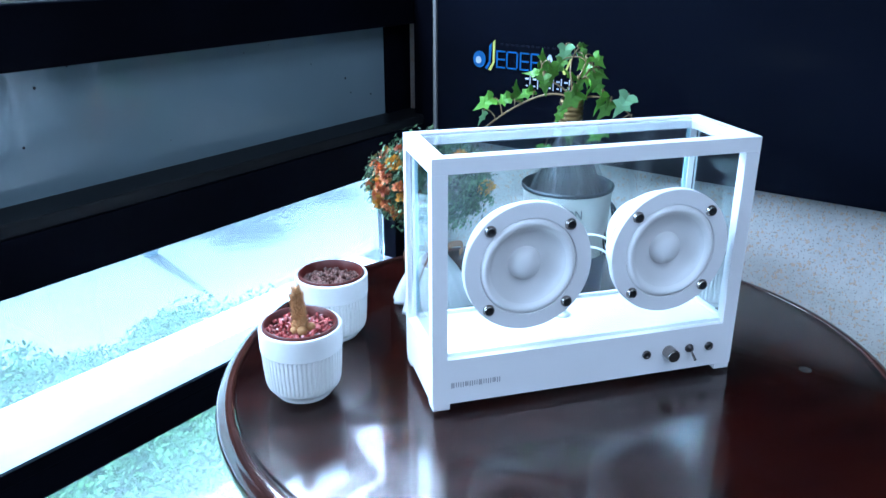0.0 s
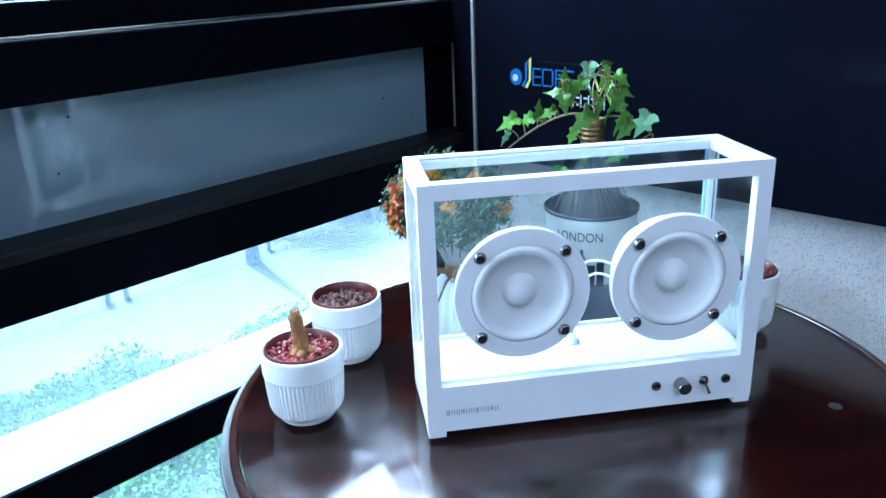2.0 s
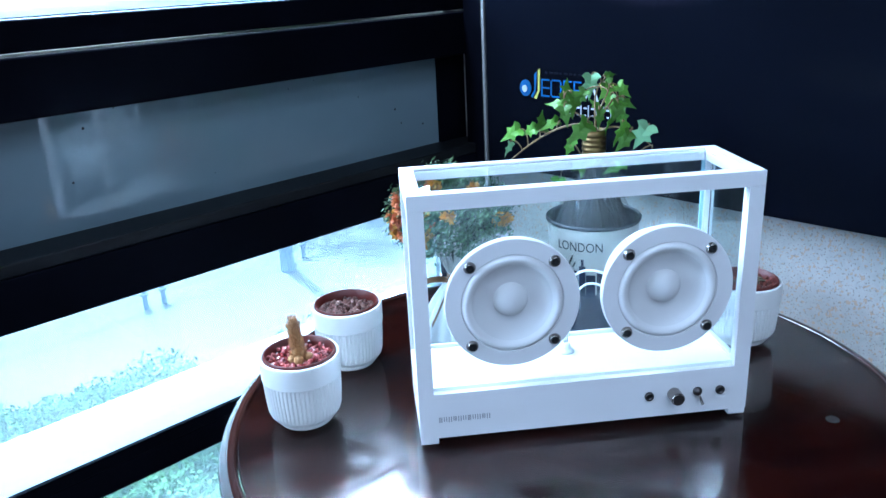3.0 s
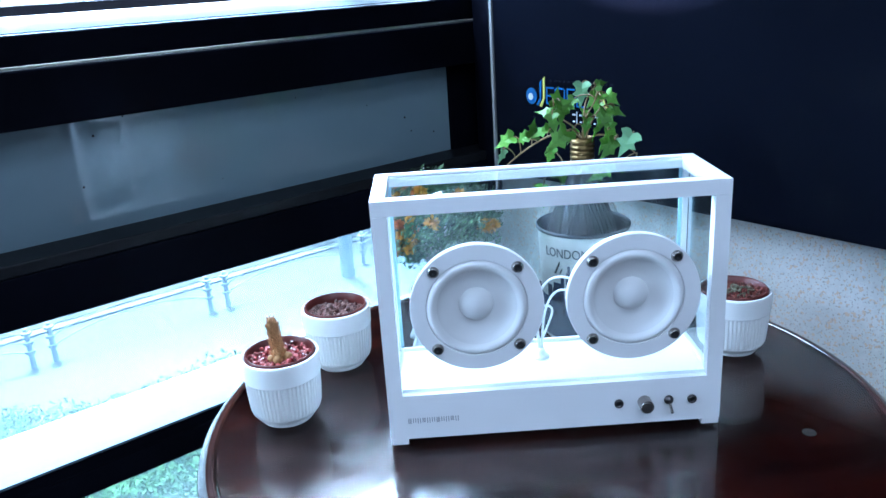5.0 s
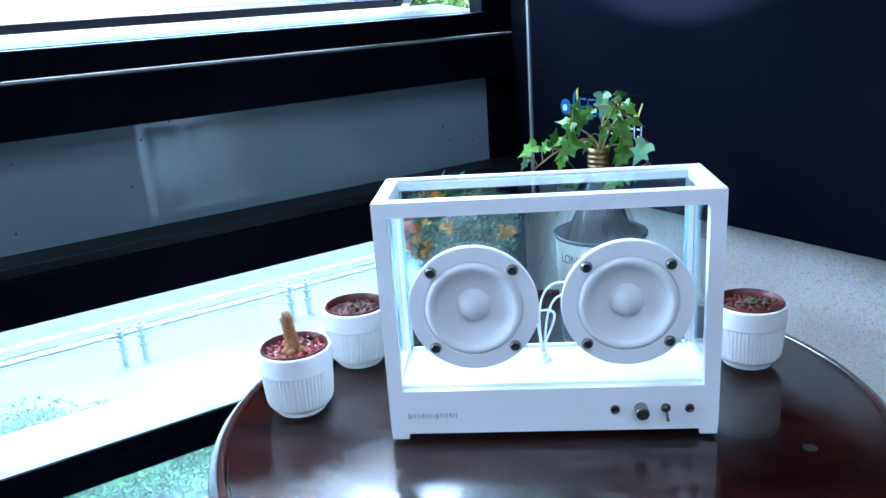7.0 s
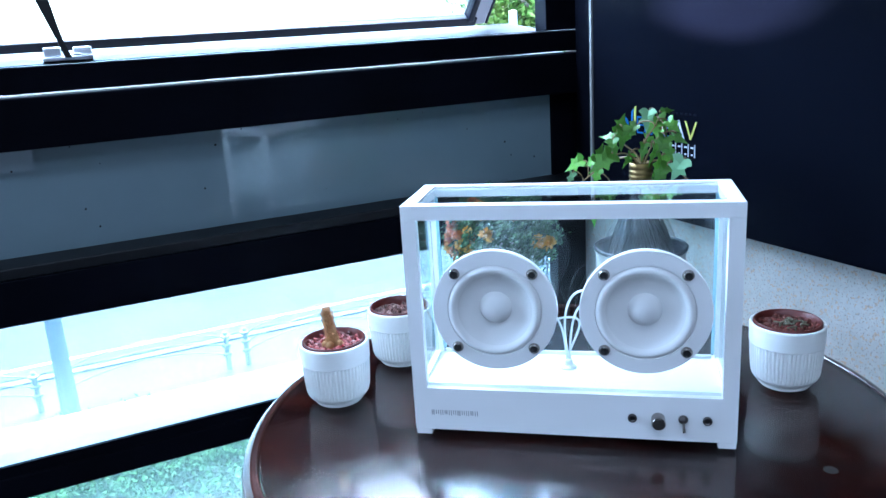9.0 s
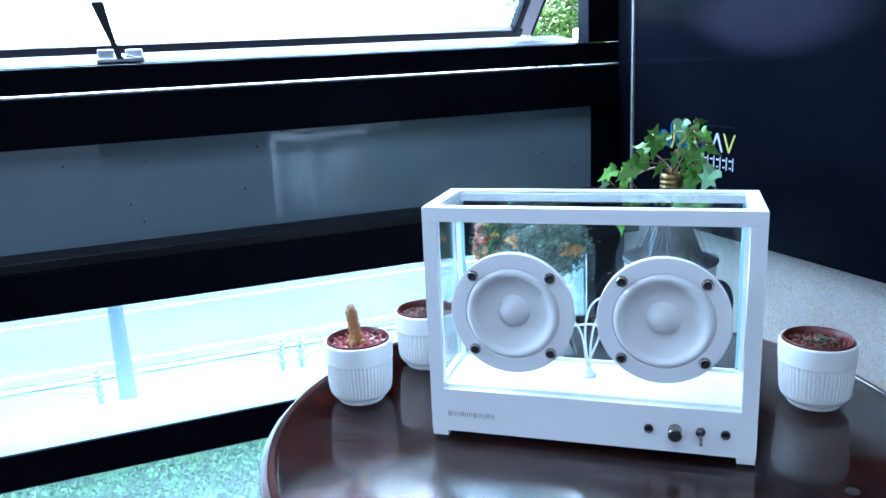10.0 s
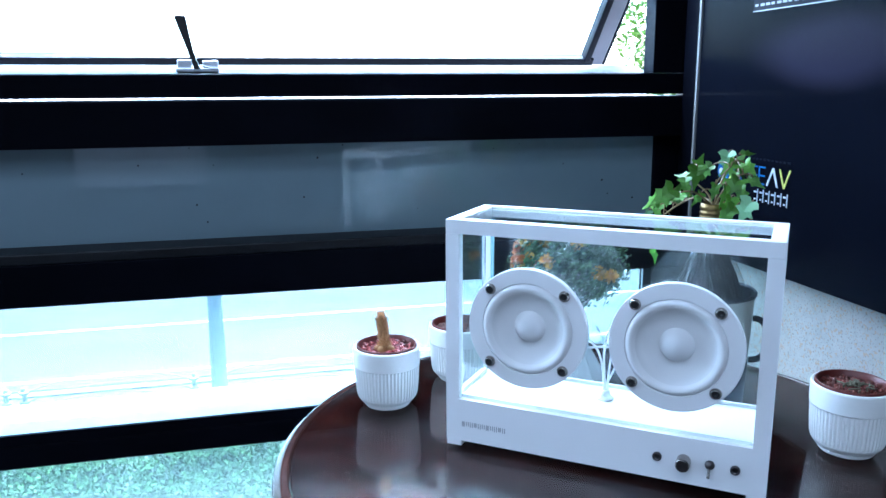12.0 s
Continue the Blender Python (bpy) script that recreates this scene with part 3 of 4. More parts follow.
dot = part("glass_bumper", lathe([(0.0, 0.0), (0.006, 0.0), (0.0058, 0.0006), (0.0, 0.0008)], 20), mat("clear_rubber", (0.035, 0.03, 0.027), 0.3, vary=0.2, scale=200), m=pose(0.224, -0.019, T - 0.0064))
tagged(dot, "small clear rubber dot under the glass sheet", "bumper")

# ---- the loudspeaker ----
spk = empty("transparent_loudspeaker", pose(0, 0, T), "white framed clear glass loudspeaker box with two round drivers", "speaker")
HX, DY, H, FR = 0.1495, 0.100, 0.2295, 0.0135
BASE = 0.0495
part("base", B(-HX, HX, 0, DY, 0.006, BASE), WHITE, spk)
for x0, x1 in ((-HX + 0.0004, -HX + 0.016), (HX - 0.016, HX - 0.0004)):
    for y0, y1 in ((0.0004, 0.016), (DY - 0.016, DY - 0.0004)):
        part("foot", B(x0, x1, y0, y1, 0.0, 0.0058, bevel=0.0005), WHITE, spk)
for x0 in (-HX, HX - FR):
    part("post", B(x0, x0 + FR, 0, FR * 0.8, BASE, H - FR - 0.0002), WHITE, spk)
for x0 in (-HX, HX - 0.0108):
    part("post", B(x0, x0 + 0.0108, DY - 0.0085, DY, BASE, H - FR - 0.0002), WHITE, spk)
top = bmesh.new()
rings = []
for dx, dz in ((0, FR), (0, 0), (1, 0), (1, FR)):
    rings.append([top.verts.new((x, y, H - dz)) for x, y in ((-HX + dx * 0.0125, dx * 0.0118), (HX - dx * 0.0125, dx * 0.0118), (HX - dx * 0.0125, DY - dx * 0.0088), (-HX + dx * 0.0125, DY - dx * 0.0088))])
for k in range(4):
    for m in range(4):
        a, b = rings[k], rings[(k + 1) % 4]
        top.faces.new((a[m], a[(m + 1) % 4], b[(m + 1) % 4], b[m]))
bmesh.ops.recalc_face_normals(top, faces=top.faces)
bmesh.ops.bevel(top, geom=[e for e in top.edges if all(v.co.z > H - 1e-5 for v in e.verts)], offset=0.0006, segments=2, affect="EDGES", profile=0.5)
part("top_frame", top, WHITE, spk)
g0, g1 = BASE - 0.002, H - FR + 0.002
xi = HX - FR + 0.002
front = bmesh.new()
loops = [[(-xi, g0), (xi, g0), (xi, g1), (-xi, g1)]]
for cx in (-0.0658, 0.0682):
    loops.append([(cx + 0.0490 * math.cos(2 * math.pi * k / 64), 0.1315 + 0.0490 * math.sin(2 * math.pi * k / 64)) for k in range(64)])
for loop in loops:
    vv = [front.verts.new((x, 0.0035, z)) for x, z in loop]
    for a, b in zip(vv, vv[1:] + vv[:1]):
        front.edges.new((a, b))
bmesh.ops.triangle_fill(front, use_beauty=True, edges=front.edges[:])
g = bmesh.ops.extrude_face_region(front, geom=front.faces[:])
for v in g["geom"]:
    if isinstance(v, bmesh.types.BMVert):
        v.co.y += 0.003
bmesh.ops.recalc_face_normals(front, faces=front.faces)
no_shadow(part("glass_pane", front, CLEAR, spk))
for x0, x1, y0, y1, z0, z1 in ((-xi, xi, DY - 0.0065, DY - 0.0035, g0, g1),
                               (-HX + 0.004, -HX + 0.007, FR - 0.002, DY - FR + 0.002, g0, g1), (HX - 0.007, HX - 0.004, FR - 0.002, DY - FR + 0.002, g0, g1),
                               (-HX + 0.0128, HX - 0.0128, 0.0121, DY - 0.0091, H - 0.0048, H - 0.0018)):
    no_shadow(part("glass_pane", B(x0, x1, y0, y1, z0, z1), CLEAR, spk))
for x0, x1, y0, y1 in ((-xi + 0.0025, xi - 0.0025, 0.0068, 0.0098), (-xi + 0.0025, xi - 0.0025, DY - 0.0098, DY - 0.0068)):
    part("gasket", B(x0, x1, y0, y1, BASE + 0.0001, BASE + 0.0035), RUBBER_W, spk)
for sgn in (-1, 1):
    part("glass_edge", B(*sorted((sgn * (HX - 0.0108 - 0.0003), sgn * (HX - 0.0108 - 0.0033))), DY - 0.0066, DY - 0.0036, BASE + 0.0036, H - FR - 0.0004), EDGE, spk, "pale blue edge of the glass")
    part("gasket", B(*sorted((sgn * (HX - 0.0073), sgn * (HX - 0.0103))), FR + 0.001, DY - FR - 0.001, BASE + 0.0001, BASE + 0.0035), RUBBER_W, spk)

FRONT = Matrix.Rotation(radians(90), 4, "X")    # the turned z axis points to the front


def driver(cx):
    m = Matrix.Translation((cx, 0.0, 0.1315)) @ FRONT
    ring = part("driver", lathe([(0.0432, -0.003), (0.0566, -0.003), (0.0574, -0.002), (0.0574, 0.0042), (0.0568, 0.0048), (0.0440, 0.0048), (0.0436, 0.0044), (0.0434, 0.0030), (0.0432, -0.003)], 96, cap=False), WHITE, spk, "white round driver with ring", m, True)
    for p in ring.data.polygons:
        p.use_smooth = abs(p.normal.z) < 0.95
    part("surround", lathe([(0.0433, 0.0034), (0.0428, 0.0040), (0.0418, 0.0054), (0.0402, 0.0064), (0.0384, 0.0064), (0.0366, 0.0054), (0.0352, 0.0040), (0.0344, 0.0030)], 96, cap=False), RUBBER_W, ring, "white rubber surround", smooth=True)
    part("cone", lathe([(0.0345, 0.0031), (0.0336, 0.0018), (0.0322, 0.0000), (0.0296, -0.0020), (0.0260, -0.0036), (0.0225, -0.0048), (0.0190, -0.0056), (0.0140, -0.0064)], 96, cap=False), CONE, ring, smooth=True)
    part("dust_cap", lathe([(0.0152, -0.0062), (0.0144, -0.0040), (0.0128, -0.0012), (0.0104, 0.0012), (0.0074, 0.0029), (0.0039, 0.0039), (0.0, 0.0043)], 64, cap=False), CONE, ring, smooth=True)
    basket = lathe([(0.0470, -0.0032), (0.0482, -0.006), (0.0482, -0.026), (0.0472, -0.0275), (0.0400, -0.0305), (0.0390, -0.043), (0.0330, -0.0445), (0.0330, -0.055), (0.0, -0.055)], 72, cap=False)
    part("basket", basket, WHITE, ring, smooth=False)
    for k in (138, 163, 320):
        a = radians(k)
        part("vent_slot", B(-0.006, 0.006, -0.0006, 0.0006, -0.0022, 0.0022, bevel=0.0004), ALU, ring, m=pose(0.0482 * math.cos(a), 0.0482 * math.sin(a), -0.0175, 0, 0, math.degrees(a) + 90))
    for sx in (-1, 1):
        for sy in (-1, 1):
            sm = pose(sx * 0.0355, sy * 0.0355, 0.0048)
            screw = part("screw", lathe([(0.0050, 0.0), (0.0052, 0.0006), (0.0046, 0.0010), (0.0044, 0.0028), (0.0039, 0.0035), (0.0031, 0.0035), (0.0029, 0.0018), (0.0, 0.0018)], 24), STEEL, ring, "nickel hex socket screw", sm, True)
            part("socket", lathe([(0.0034, 0.0034), (0.0032, 0.0038), (0.0012, 0.0037), (0.0, 0.0030)], 6), BLACK, screw)
    return ring


driver(-0.0658)
driver(0.0682)


def jack(x, z):
    j = part("jack_socket", lathe([(0.0042, 0.0), (0.0042, 0.0018), (0.0036, 0.0026), (0.0025, 0.0026), (0.0023, 0.0006), (0.0, 0.0006)], 24), DARK_STEEL, spk, "dark metal jack socket", Matrix.Translation((x, 0, z)) @ FRONT, True)
    part("hole", lathe([(0.0023, 0.0008), (0.0, 0.0009)], 16), BLACK, j)


jack(0.0575, 0.0275)
jack(0.1235, 0.0275)
knob = part("knob", lathe([(0.0062, 0.0), (0.0062, 0.0108), (0.0056, 0.0116), (0.0, 0.0116)], 40, flute=lambda i, r, z: r * (1 - 0.02 * (i % 2)) if 0.0 < z < 0.011 else r), STEEL, spk, "brushed metal volume knob", Matrix.Translation((0.0805, 0, 0.0275)) @ FRONT)
part("knob_cap", lathe([(0.0052, 0.01165), (0.0048, 0.0120), (0.0, 0.0120)], 32), DARK_STEEL, knob)
sw = part("toggle_switch", lathe([(0.0043, 0.0), (0.0043, 0.0012), (0.0036, 0.0016), (0.0030, 0.0036), (0.0, 0.0042)], 20), DARK_STEEL, spk, "small metal toggle switch", Matrix.Translation((0.1025, 0, 0.0280)) @ FRONT, True)
part("toggle", tube([(0, 0, 0.002), (0, -0.003, 0.007), (0, -0.0058, 0.0112), (0, -0.0066, 0.0124)], 0.0010, taper=1.5), STEEL, sw, smooth=True)

# the maker's name as plain bars of its size
for i in range(11):
    x = -0.1325 + i * 0.00425
    for q in ((0, 0.0007), (0.0021, 0.0028)) if i % 3 else ((0, 0.0007), (0.0012, 0.0018), (0.0022, 0.0028)):
        part("name_bar", B(x + q[0], x + q[1], -0.0002, 0.0002, 0.0215 + (0.0008 if i % 2 else 0), 0.0268), NAME_INK, spk)

# cables inside the box
gx, gy, gz = -0.004, 0.060, BASE
part("cable_gland", lathe([(0.0085, 0.0), (0.0085, 0.0015), (0.0065, 0.0030), (0.0050, 0.0042), (0.0048, 0.0080), (0.0036, 0.0092), (0.0, 0.0092)], 28), RUBBER_W, spk, m=pose(gx, gy, gz), smooth=True)
for s0, p1, p2, end in (((0.001, 0, 0.008), (-0.010, 0.004, 0.062), (0.004, -0.004, 0.098), (0.036, -0.018, 0.080)),
                        ((0.002, 0, 0.008), (0.002, 0.002, 0.056), (0.012, -0.008, 0.086), (0.036, -0.020, 0.066)),
                        ((-0.002, 0, 0.008), (0.012, 0.004, 0.044), (0.030, -0.002, 0.066), (-0.030, -0.018, 0.052)),
                        ((-0.001, 0, 0.008), (-0.004, 0.002, 0.050), (-0.010, -0.006, 0.066), (-0.032, -0.020, 0.064))):
    q = [(gx + p[0], gy + p[1], gz + p[2]) for p in (s0, p1, p2, end)]
    part("cable", tube(bez(*q, 22), 0.0011), CABLE, spk, smooth=True)


# ---- pots ----
def stones(count, radius, size, z, seed, dome=0.0):
    r = random.Random(seed)
    bm = bmesh.new()
    for _ in range(count):
        a, q = r.uniform(0, 6.283), radius * math.sqrt(r.random())
        s = size * r.uniform(0.6, 1.25)
        m = pose(q * math.cos(a), q * math.sin(a), z + r.uniform(-0.001, 0.0015) + dome * (1 - q / radius), r.uniform(0, 180), r.uniform(0, 180), r.uniform(0, 180))
        bmesh.ops.create_icosphere(bm, subdivisions=1, radius=s, matrix=m @ Matrix.Diagonal((1.0, r.uniform(0.6, 0.9), r.uniform(0.45, 0.7), 1)))
    return bm


def pot(m, label, filling, seed, name="plant_pot", level=0.0635):
    p = empty(name, m, label, "plant pot", "ribbed white pots on the table")

    def ribs(i, r, z):
        return r - (0.0009 if i % 4 in (0, 1) else 0.0) if 0.0115 < z < 0.0468 else r
    part("outer_pot", lathe([(0.0, 0.0), (0.0250, 0.0), (0.0262, 0.0015), (0.0265, 0.0045), (0.0300, 0.0065), (0.0330, 0.0105), (0.0345, 0.0150), (0.0357, 0.0300), (0.0365, 0.0460), (0.0371, 0.0475), (0.0374, 0.0600), (0.0374, 0.0665), (0.0368, 0.0682), (0.0352, 0.0685), (0.0342, 0.0675), (0.0335, 0.050)], 224, cap=False, flute=ribs), CERAMIC, p, "white ribbed ceramic", smooth=False)
    part("inner_pot", lathe([(0.0337, 0.0630), (0.0337, 0.0695), (0.0330, 0.0705), (0.0316, 0.0700), (0.0306, 0.0600), (0.0295, 0.048), (0.0, 0.048)], 64, cap=False), PLASTIC_RED, p, "dark red plastic inner pot", smooth=True)
    tagged(part("gravel", stones(330, 0.0303, 0.0029, level, seed), filling, p), kind="stuff")
    return p


pot1 = pot(pose(-0.254, 0.069, T, 0, 0, 20), "white ribbed pot with pink gravel and a small dry cactus", GRAVEL, 3, "cactus_pot")
pot(pose(-0.211, 0.177, T, 0, 0, 75), "white ribbed pot filled with brown gravel, without a plant", SOIL, 5, level=0.0600)
pot3 = pot(pose(0.217, 0.148, T, 0, 0, 140), "white ribbed pot with red soil and dry sprouts", SOIL_RED, 8, level=0.0625)


def cactus(parent, x, y, z):
    bm = bmesh.new()
    r = random.Random(4)
    prof = [(0.0, 0.0), (0.0068, 0.0), (0.0076, 0.004), (0.0062, 0.009), (0.0050, 0.014), (0.0047, 0.024), (0.0045, 0.034), (0.0040, 0.039), (0.0026, 0.0425), (0.0, 0.0438)]
    body = lathe(prof, 30, flute=lambda i, q, h: q * (1 + 0.10 * math.sin(i * 2 * math.pi / 3 + h * 600)))
    part("stem", body, CACTUS, parent, "dry brown cactus stem", pose(x, y, z, 4, -5, 0), True)
    for k, (dx, dy, q) in enumerate(((0.007, -0.006, 0.0046), (-0.008, -0.004, 0.0042), (-0.003, -0.009, 0.0048))):
        b = bmesh.new()
        bmesh.ops.create_icosphere(b, subdivisions=2, radius=q)
        part("offset", b, CACTUS, parent, m=pose(x + dx, y + dy, z + 0.003), smooth=True)
    for k in range(1500):
        h = r.uniform(0.002, 0.0436)
        a = r.uniform(0, 6.283)
        q = 0.0064 if h < 0.009 else 0.0048 if h < 0.038 else 0.0030
        n = Vector((math.cos(a), math.sin(a), r.uniform(0.6, 2.0) + (2.0 if h > 0.040 else 0))).normalized()
        p0 = Vector((q * math.cos(a), q * math.sin(a), h))
        p1 = p0 + n * r.uniform(0.0022, 0.0055)
        side = n.cross(Vector((0, 0, 1))).normalized() * 0.00022
        bm.faces.new([bm.verts.new(c) for c in (p0 - side, p0 + side, p1)])
        side = n.cross(side).normalized() * 0.00022
        bm.faces.new([bm.verts.new(c) for c in (p0 - side, p0 + side, p1)])
    tagged(part("spine_coat", bm, SPINE, parent, "pale tan spines", pose(x, y, z, 4, -5, 0)), kind="stuff")


cactus(pot1, -0.001, -0.003, 0.0635)
sp = bmesh.new()
for k in range(16):
    a, q = rng.uniform(0, 6.28), rng.uniform(0, 0.016)
    p0 = (q * math.cos(a), q * math.sin(a), 0.0625)
    tube(bez(p0, (p0[0], p0[1], 0.067), (p0[0] + rng.uniform(-.006, .006), p0[1] + rng.uniform(-.006, .006), 0.070), (p0[0] + rng.uniform(-.012, .012), p0[1] + rng.uniform(-.012, .012), 0.068), 5), 0.0009, 5, sp)
tagged(part("dry_sprouts", sp, DRY, pot3, "dry greenish brown sprouts"), kind="stuff")

# ---- the tin and the bulb vase with ivy ----
TX, TY = 0.070, 0.224
tin = empty("tin_bucket", pose(TX, TY, T), "cream tin bucket printed with the word london", "bucket")
TR, TH = 0.0515, 0.130
part("wall", lathe([(0.0, 0.0), (0.0440, 0.0), (0.0450, 0.002), (TR - 0.0012, TH - 0.010), (TR, TH - 0.003), (TR - 0.001, TH - 0.0005), (TR - 0.0022, TH - 0.003), (0.0430, 0.003), (0.0, 0.003)], 72), TIN, tin, smooth=True)
part("lining", lathe([(0.0425, 0.0035), (TR - 0.0032, TH - 0.0035)], 72, cap=False), TIN_DARK, tin, "dark inside of the tin", smooth=True)
part("rim", lathe([(TR - 0.0016, TH - 0.004), (TR + 0.0010, TH - 0.003), (TR + 0.0014, TH), (TR, TH + 0.0012), (TR - 0.0018, TH + 0.0004), (TR - 0.0028, TH - 0.006), (TR - 0.0016, TH - 0.004)], 72, cap=False), TIN_DARK, tin, "dark rolled rim", smooth=True)
part("lower_band", lathe([(0.0456, 0.004), (0.0478, 0.052), (0.0474, 0.0525), (0.0450, 0.004)], 72, cap=False), PRINT, tin, "dark blue printed band", smooth=True)


def tin_r(z):
    return 0.0450 + (TR - 0.0012 - 0.0450) * z / (TH - 0.010) + 0.0006


def wrap(bm, az):
    for v in bm.verts:
        x, y, z = v.co
        rr = tin_r(z) + y
        a = radians(az) + x / tin_r(z)
        v.co = (rr * math.cos(a), rr * math.sin(a), z)
    return bm


AZ = -124.0
txt = bpy.data.curves.new("word", "FONT")
txt.body, txt.size, txt.align_x, txt.extrude = "LONDON", 0.0150, "CENTER", 0.0002
tob = new("word", txt)
bpy.context.view_layer.update()
tme = bpy.data.meshes.new_from_object(tob.evaluated_get(bpy.context.evaluated_depsgraph_get()))
bpy.data.objects.remove(tob)
tb = bmesh.new()
tb.from_mesh(tme)
bmesh.ops.subdivide_edges(tb, edges=tb.edges, cuts=1)
for v in tb.verts:
    x, y, z = v.co
    v.co = (x * 0.80, z, 0.1030 + y)
part("word", wrap(tb, AZ), INK, tin, "dark printed word london")
for cx, w, z0, z1 in ((0.004, 0.007, 0.05, 0.086), (0.004, 0.003, 0.086, 0.094), (0.013, 0.010, 0.05, 0.076), (-0.010, 0.012, 0.05, 0.072), (0.024, 0.008, 0.05, 0.080), (-0.022, 0.007, 0.05, 0.068), (-0.004, 0.004, 0.05, 0.080)):
    part("skyline_print", wrap(B(cx - w / 2, cx + w / 2, -0.0002, 0.0002, z0, z1), AZ), PRINT, tin)
part("side_handle", tube(bez((0.0495, 0.006, 0.100), (0.072, 0.008, 0.104), (0.074, 0.008, 0.050), (0.0478, 0.006, 0.052), 18), 0.0035), TIN_DARK, tin, "dark side handle", smooth=True)

vase = empty("bulb_vase", pose(TX, TY, T - 0.004), "light bulb shaped glass vase holding ivy in the tin", "vase")
no_shadow(part("glass_bulb", lathe([(0.0, 0.012), (0.020, 0.013), (0.036, 0.024), (0.0445, 0.050), (0.0460, 0.085), (0.0440, 0.118), (0.0385, 0.145), (0.0285, 0.168), (0.0185, 0.186), (0.0118, 0.200)], 56, cap=False), SMOKE, vase, "clear smoky glass bulb", smooth=True))
part("water", lathe([(0.0, 0.020), (0.016, 0.021), (0.0290, 0.030), (0.0370, 0.052), (0.0380, 0.085), (0.0350, 0.118), (0.0290, 0.142), (0.0200, 0.162), (0.0110, 0.178), (0.0, 0.180)], 48, flute=lambda i, r, z: r * (1 + 0.10 * math.sin(i * 0.9 + z * 140) * math.sin(i * 0.37 - z * 90))), WATER, vase, "murky brown water with roots", smooth=True)
thread = []
for k in range(6):
    z = 0.196 + k * 0.0054
    thread += [(0.0118, z), (0.0131, z + 0.0012), (0.0134, z + 0.0026), (0.0131, z + 0.0040)]
thread += [(0.0124, 0.2300), (0.0108, 0.2304), (0.0102, 0.2150)]
part("threaded_neck", lathe(thread, 40, cap=False), GOLD, vase, "gold coloured screw thread neck", smooth=True)
rt = bmesh.new()
rr2 = random.Random(12)
for k in range(240):
    a = rr2.uniform(0, 6.283)
    q = rr2.uniform(0.0365, 0.0405)
    z = rr2.uniform(0.03, 0.12)
    w = q * rr2.uniform(0.80, 0.99)
    tube(bez((0.006 * math.cos(a), 0.006 * math.sin(a), 0.20), (0.016 * math.cos(a - 0.3), 0.016 * math.sin(a - 0.3), 0.176), (w * math.cos(a + 0.5), w * math.sin(a + 0.5), 0.158), (q * math.cos(a + rr2.uniform(-1, 1)), q * math.sin(a + rr2.uniform(-1, 1)), z), 8), rr2.uniform(0.0005, 0.0016), 5, rt)
tagged(part("roots", rt, ROOT, vase, "tangled brown roots in the bulb"), kind="stuff")


def ivy_mesh(seed):
    """A lobed, slightly folded leaf about one unit long; its stalk end is at the origin."""
    r = random.Random(seed)
    half = [(0.0, 0.0), (0.14, -0.12), (0.31, -0.10), (0.48, 0.05), (0.30, 0.20), (0.27, 0.34), (0.41, 0.52), (0.20, 0.61), (0.09, 0.88), (0.0, 1.20)]
    half = [(x * r.uniform(0.88, 1.1), y) for x, y in half]
    bm = bmesh.new()
    mid = [bm.verts.new((0, y, 0.02 * math.sin(y * 3))) for y in (0.0, 0.25, 0.5, 0.75, 1.15)]

    def lift(x, y):
        return 0.22 * abs(x) - 0.16 * y * y + 0.10 * math.sin(5 * y + 3 * x)
    for v in mid:
        v.co.z = lift(0, v.co.y)
    for sgn in (-1, 1):
        rim = [bm.verts.new((sgn * x, y, lift(x, y))) for x, y in half[1:-1]]
        chain = [mid[0]] + rim + [mid[4]]
        own = (0, 0, 0, 1, 1, 2, 2, 3, 3, 4)
        for i in range(len(chain) - 1):
            a, b = mid[own[i]], mid[own[i + 1]]
            q = [a, chain[i], chain[i + 1]] if chain[i] is not a else [a, chain[i + 1]]
            if b is not a and b is not chain[i + 1]:
                q = q + [b]
            q = list(dict.fromkeys(q))
            if len(q) > 2:
                bm.faces.new(q if sgn > 0 else list(reversed(q)))
    bmesh.ops.recalc_face_normals(bm, faces=bm.faces)
    bmesh.ops.solidify(bm, geom=bm.faces, thickness=0.012)
    me = bpy.data.meshes.new("leaf")
    bm.to_mesh(me)
    bm.free()
    me.materials.append(LEAF)
    return me


LEAVES = [ivy_mesh(k) for k in range(4)]
PALE = []
for me in LEAVES[:2]:
    c = me.copy()
    c.materials.clear()
    c.materials.append(LEAF_PALE)
    PALE.append(c)
ivy = empty("ivy_plant", pose(TX, TY, T + 0.207), "green trailing ivy growing out of the bulb vase", "plant")
stems = bmesh.new()


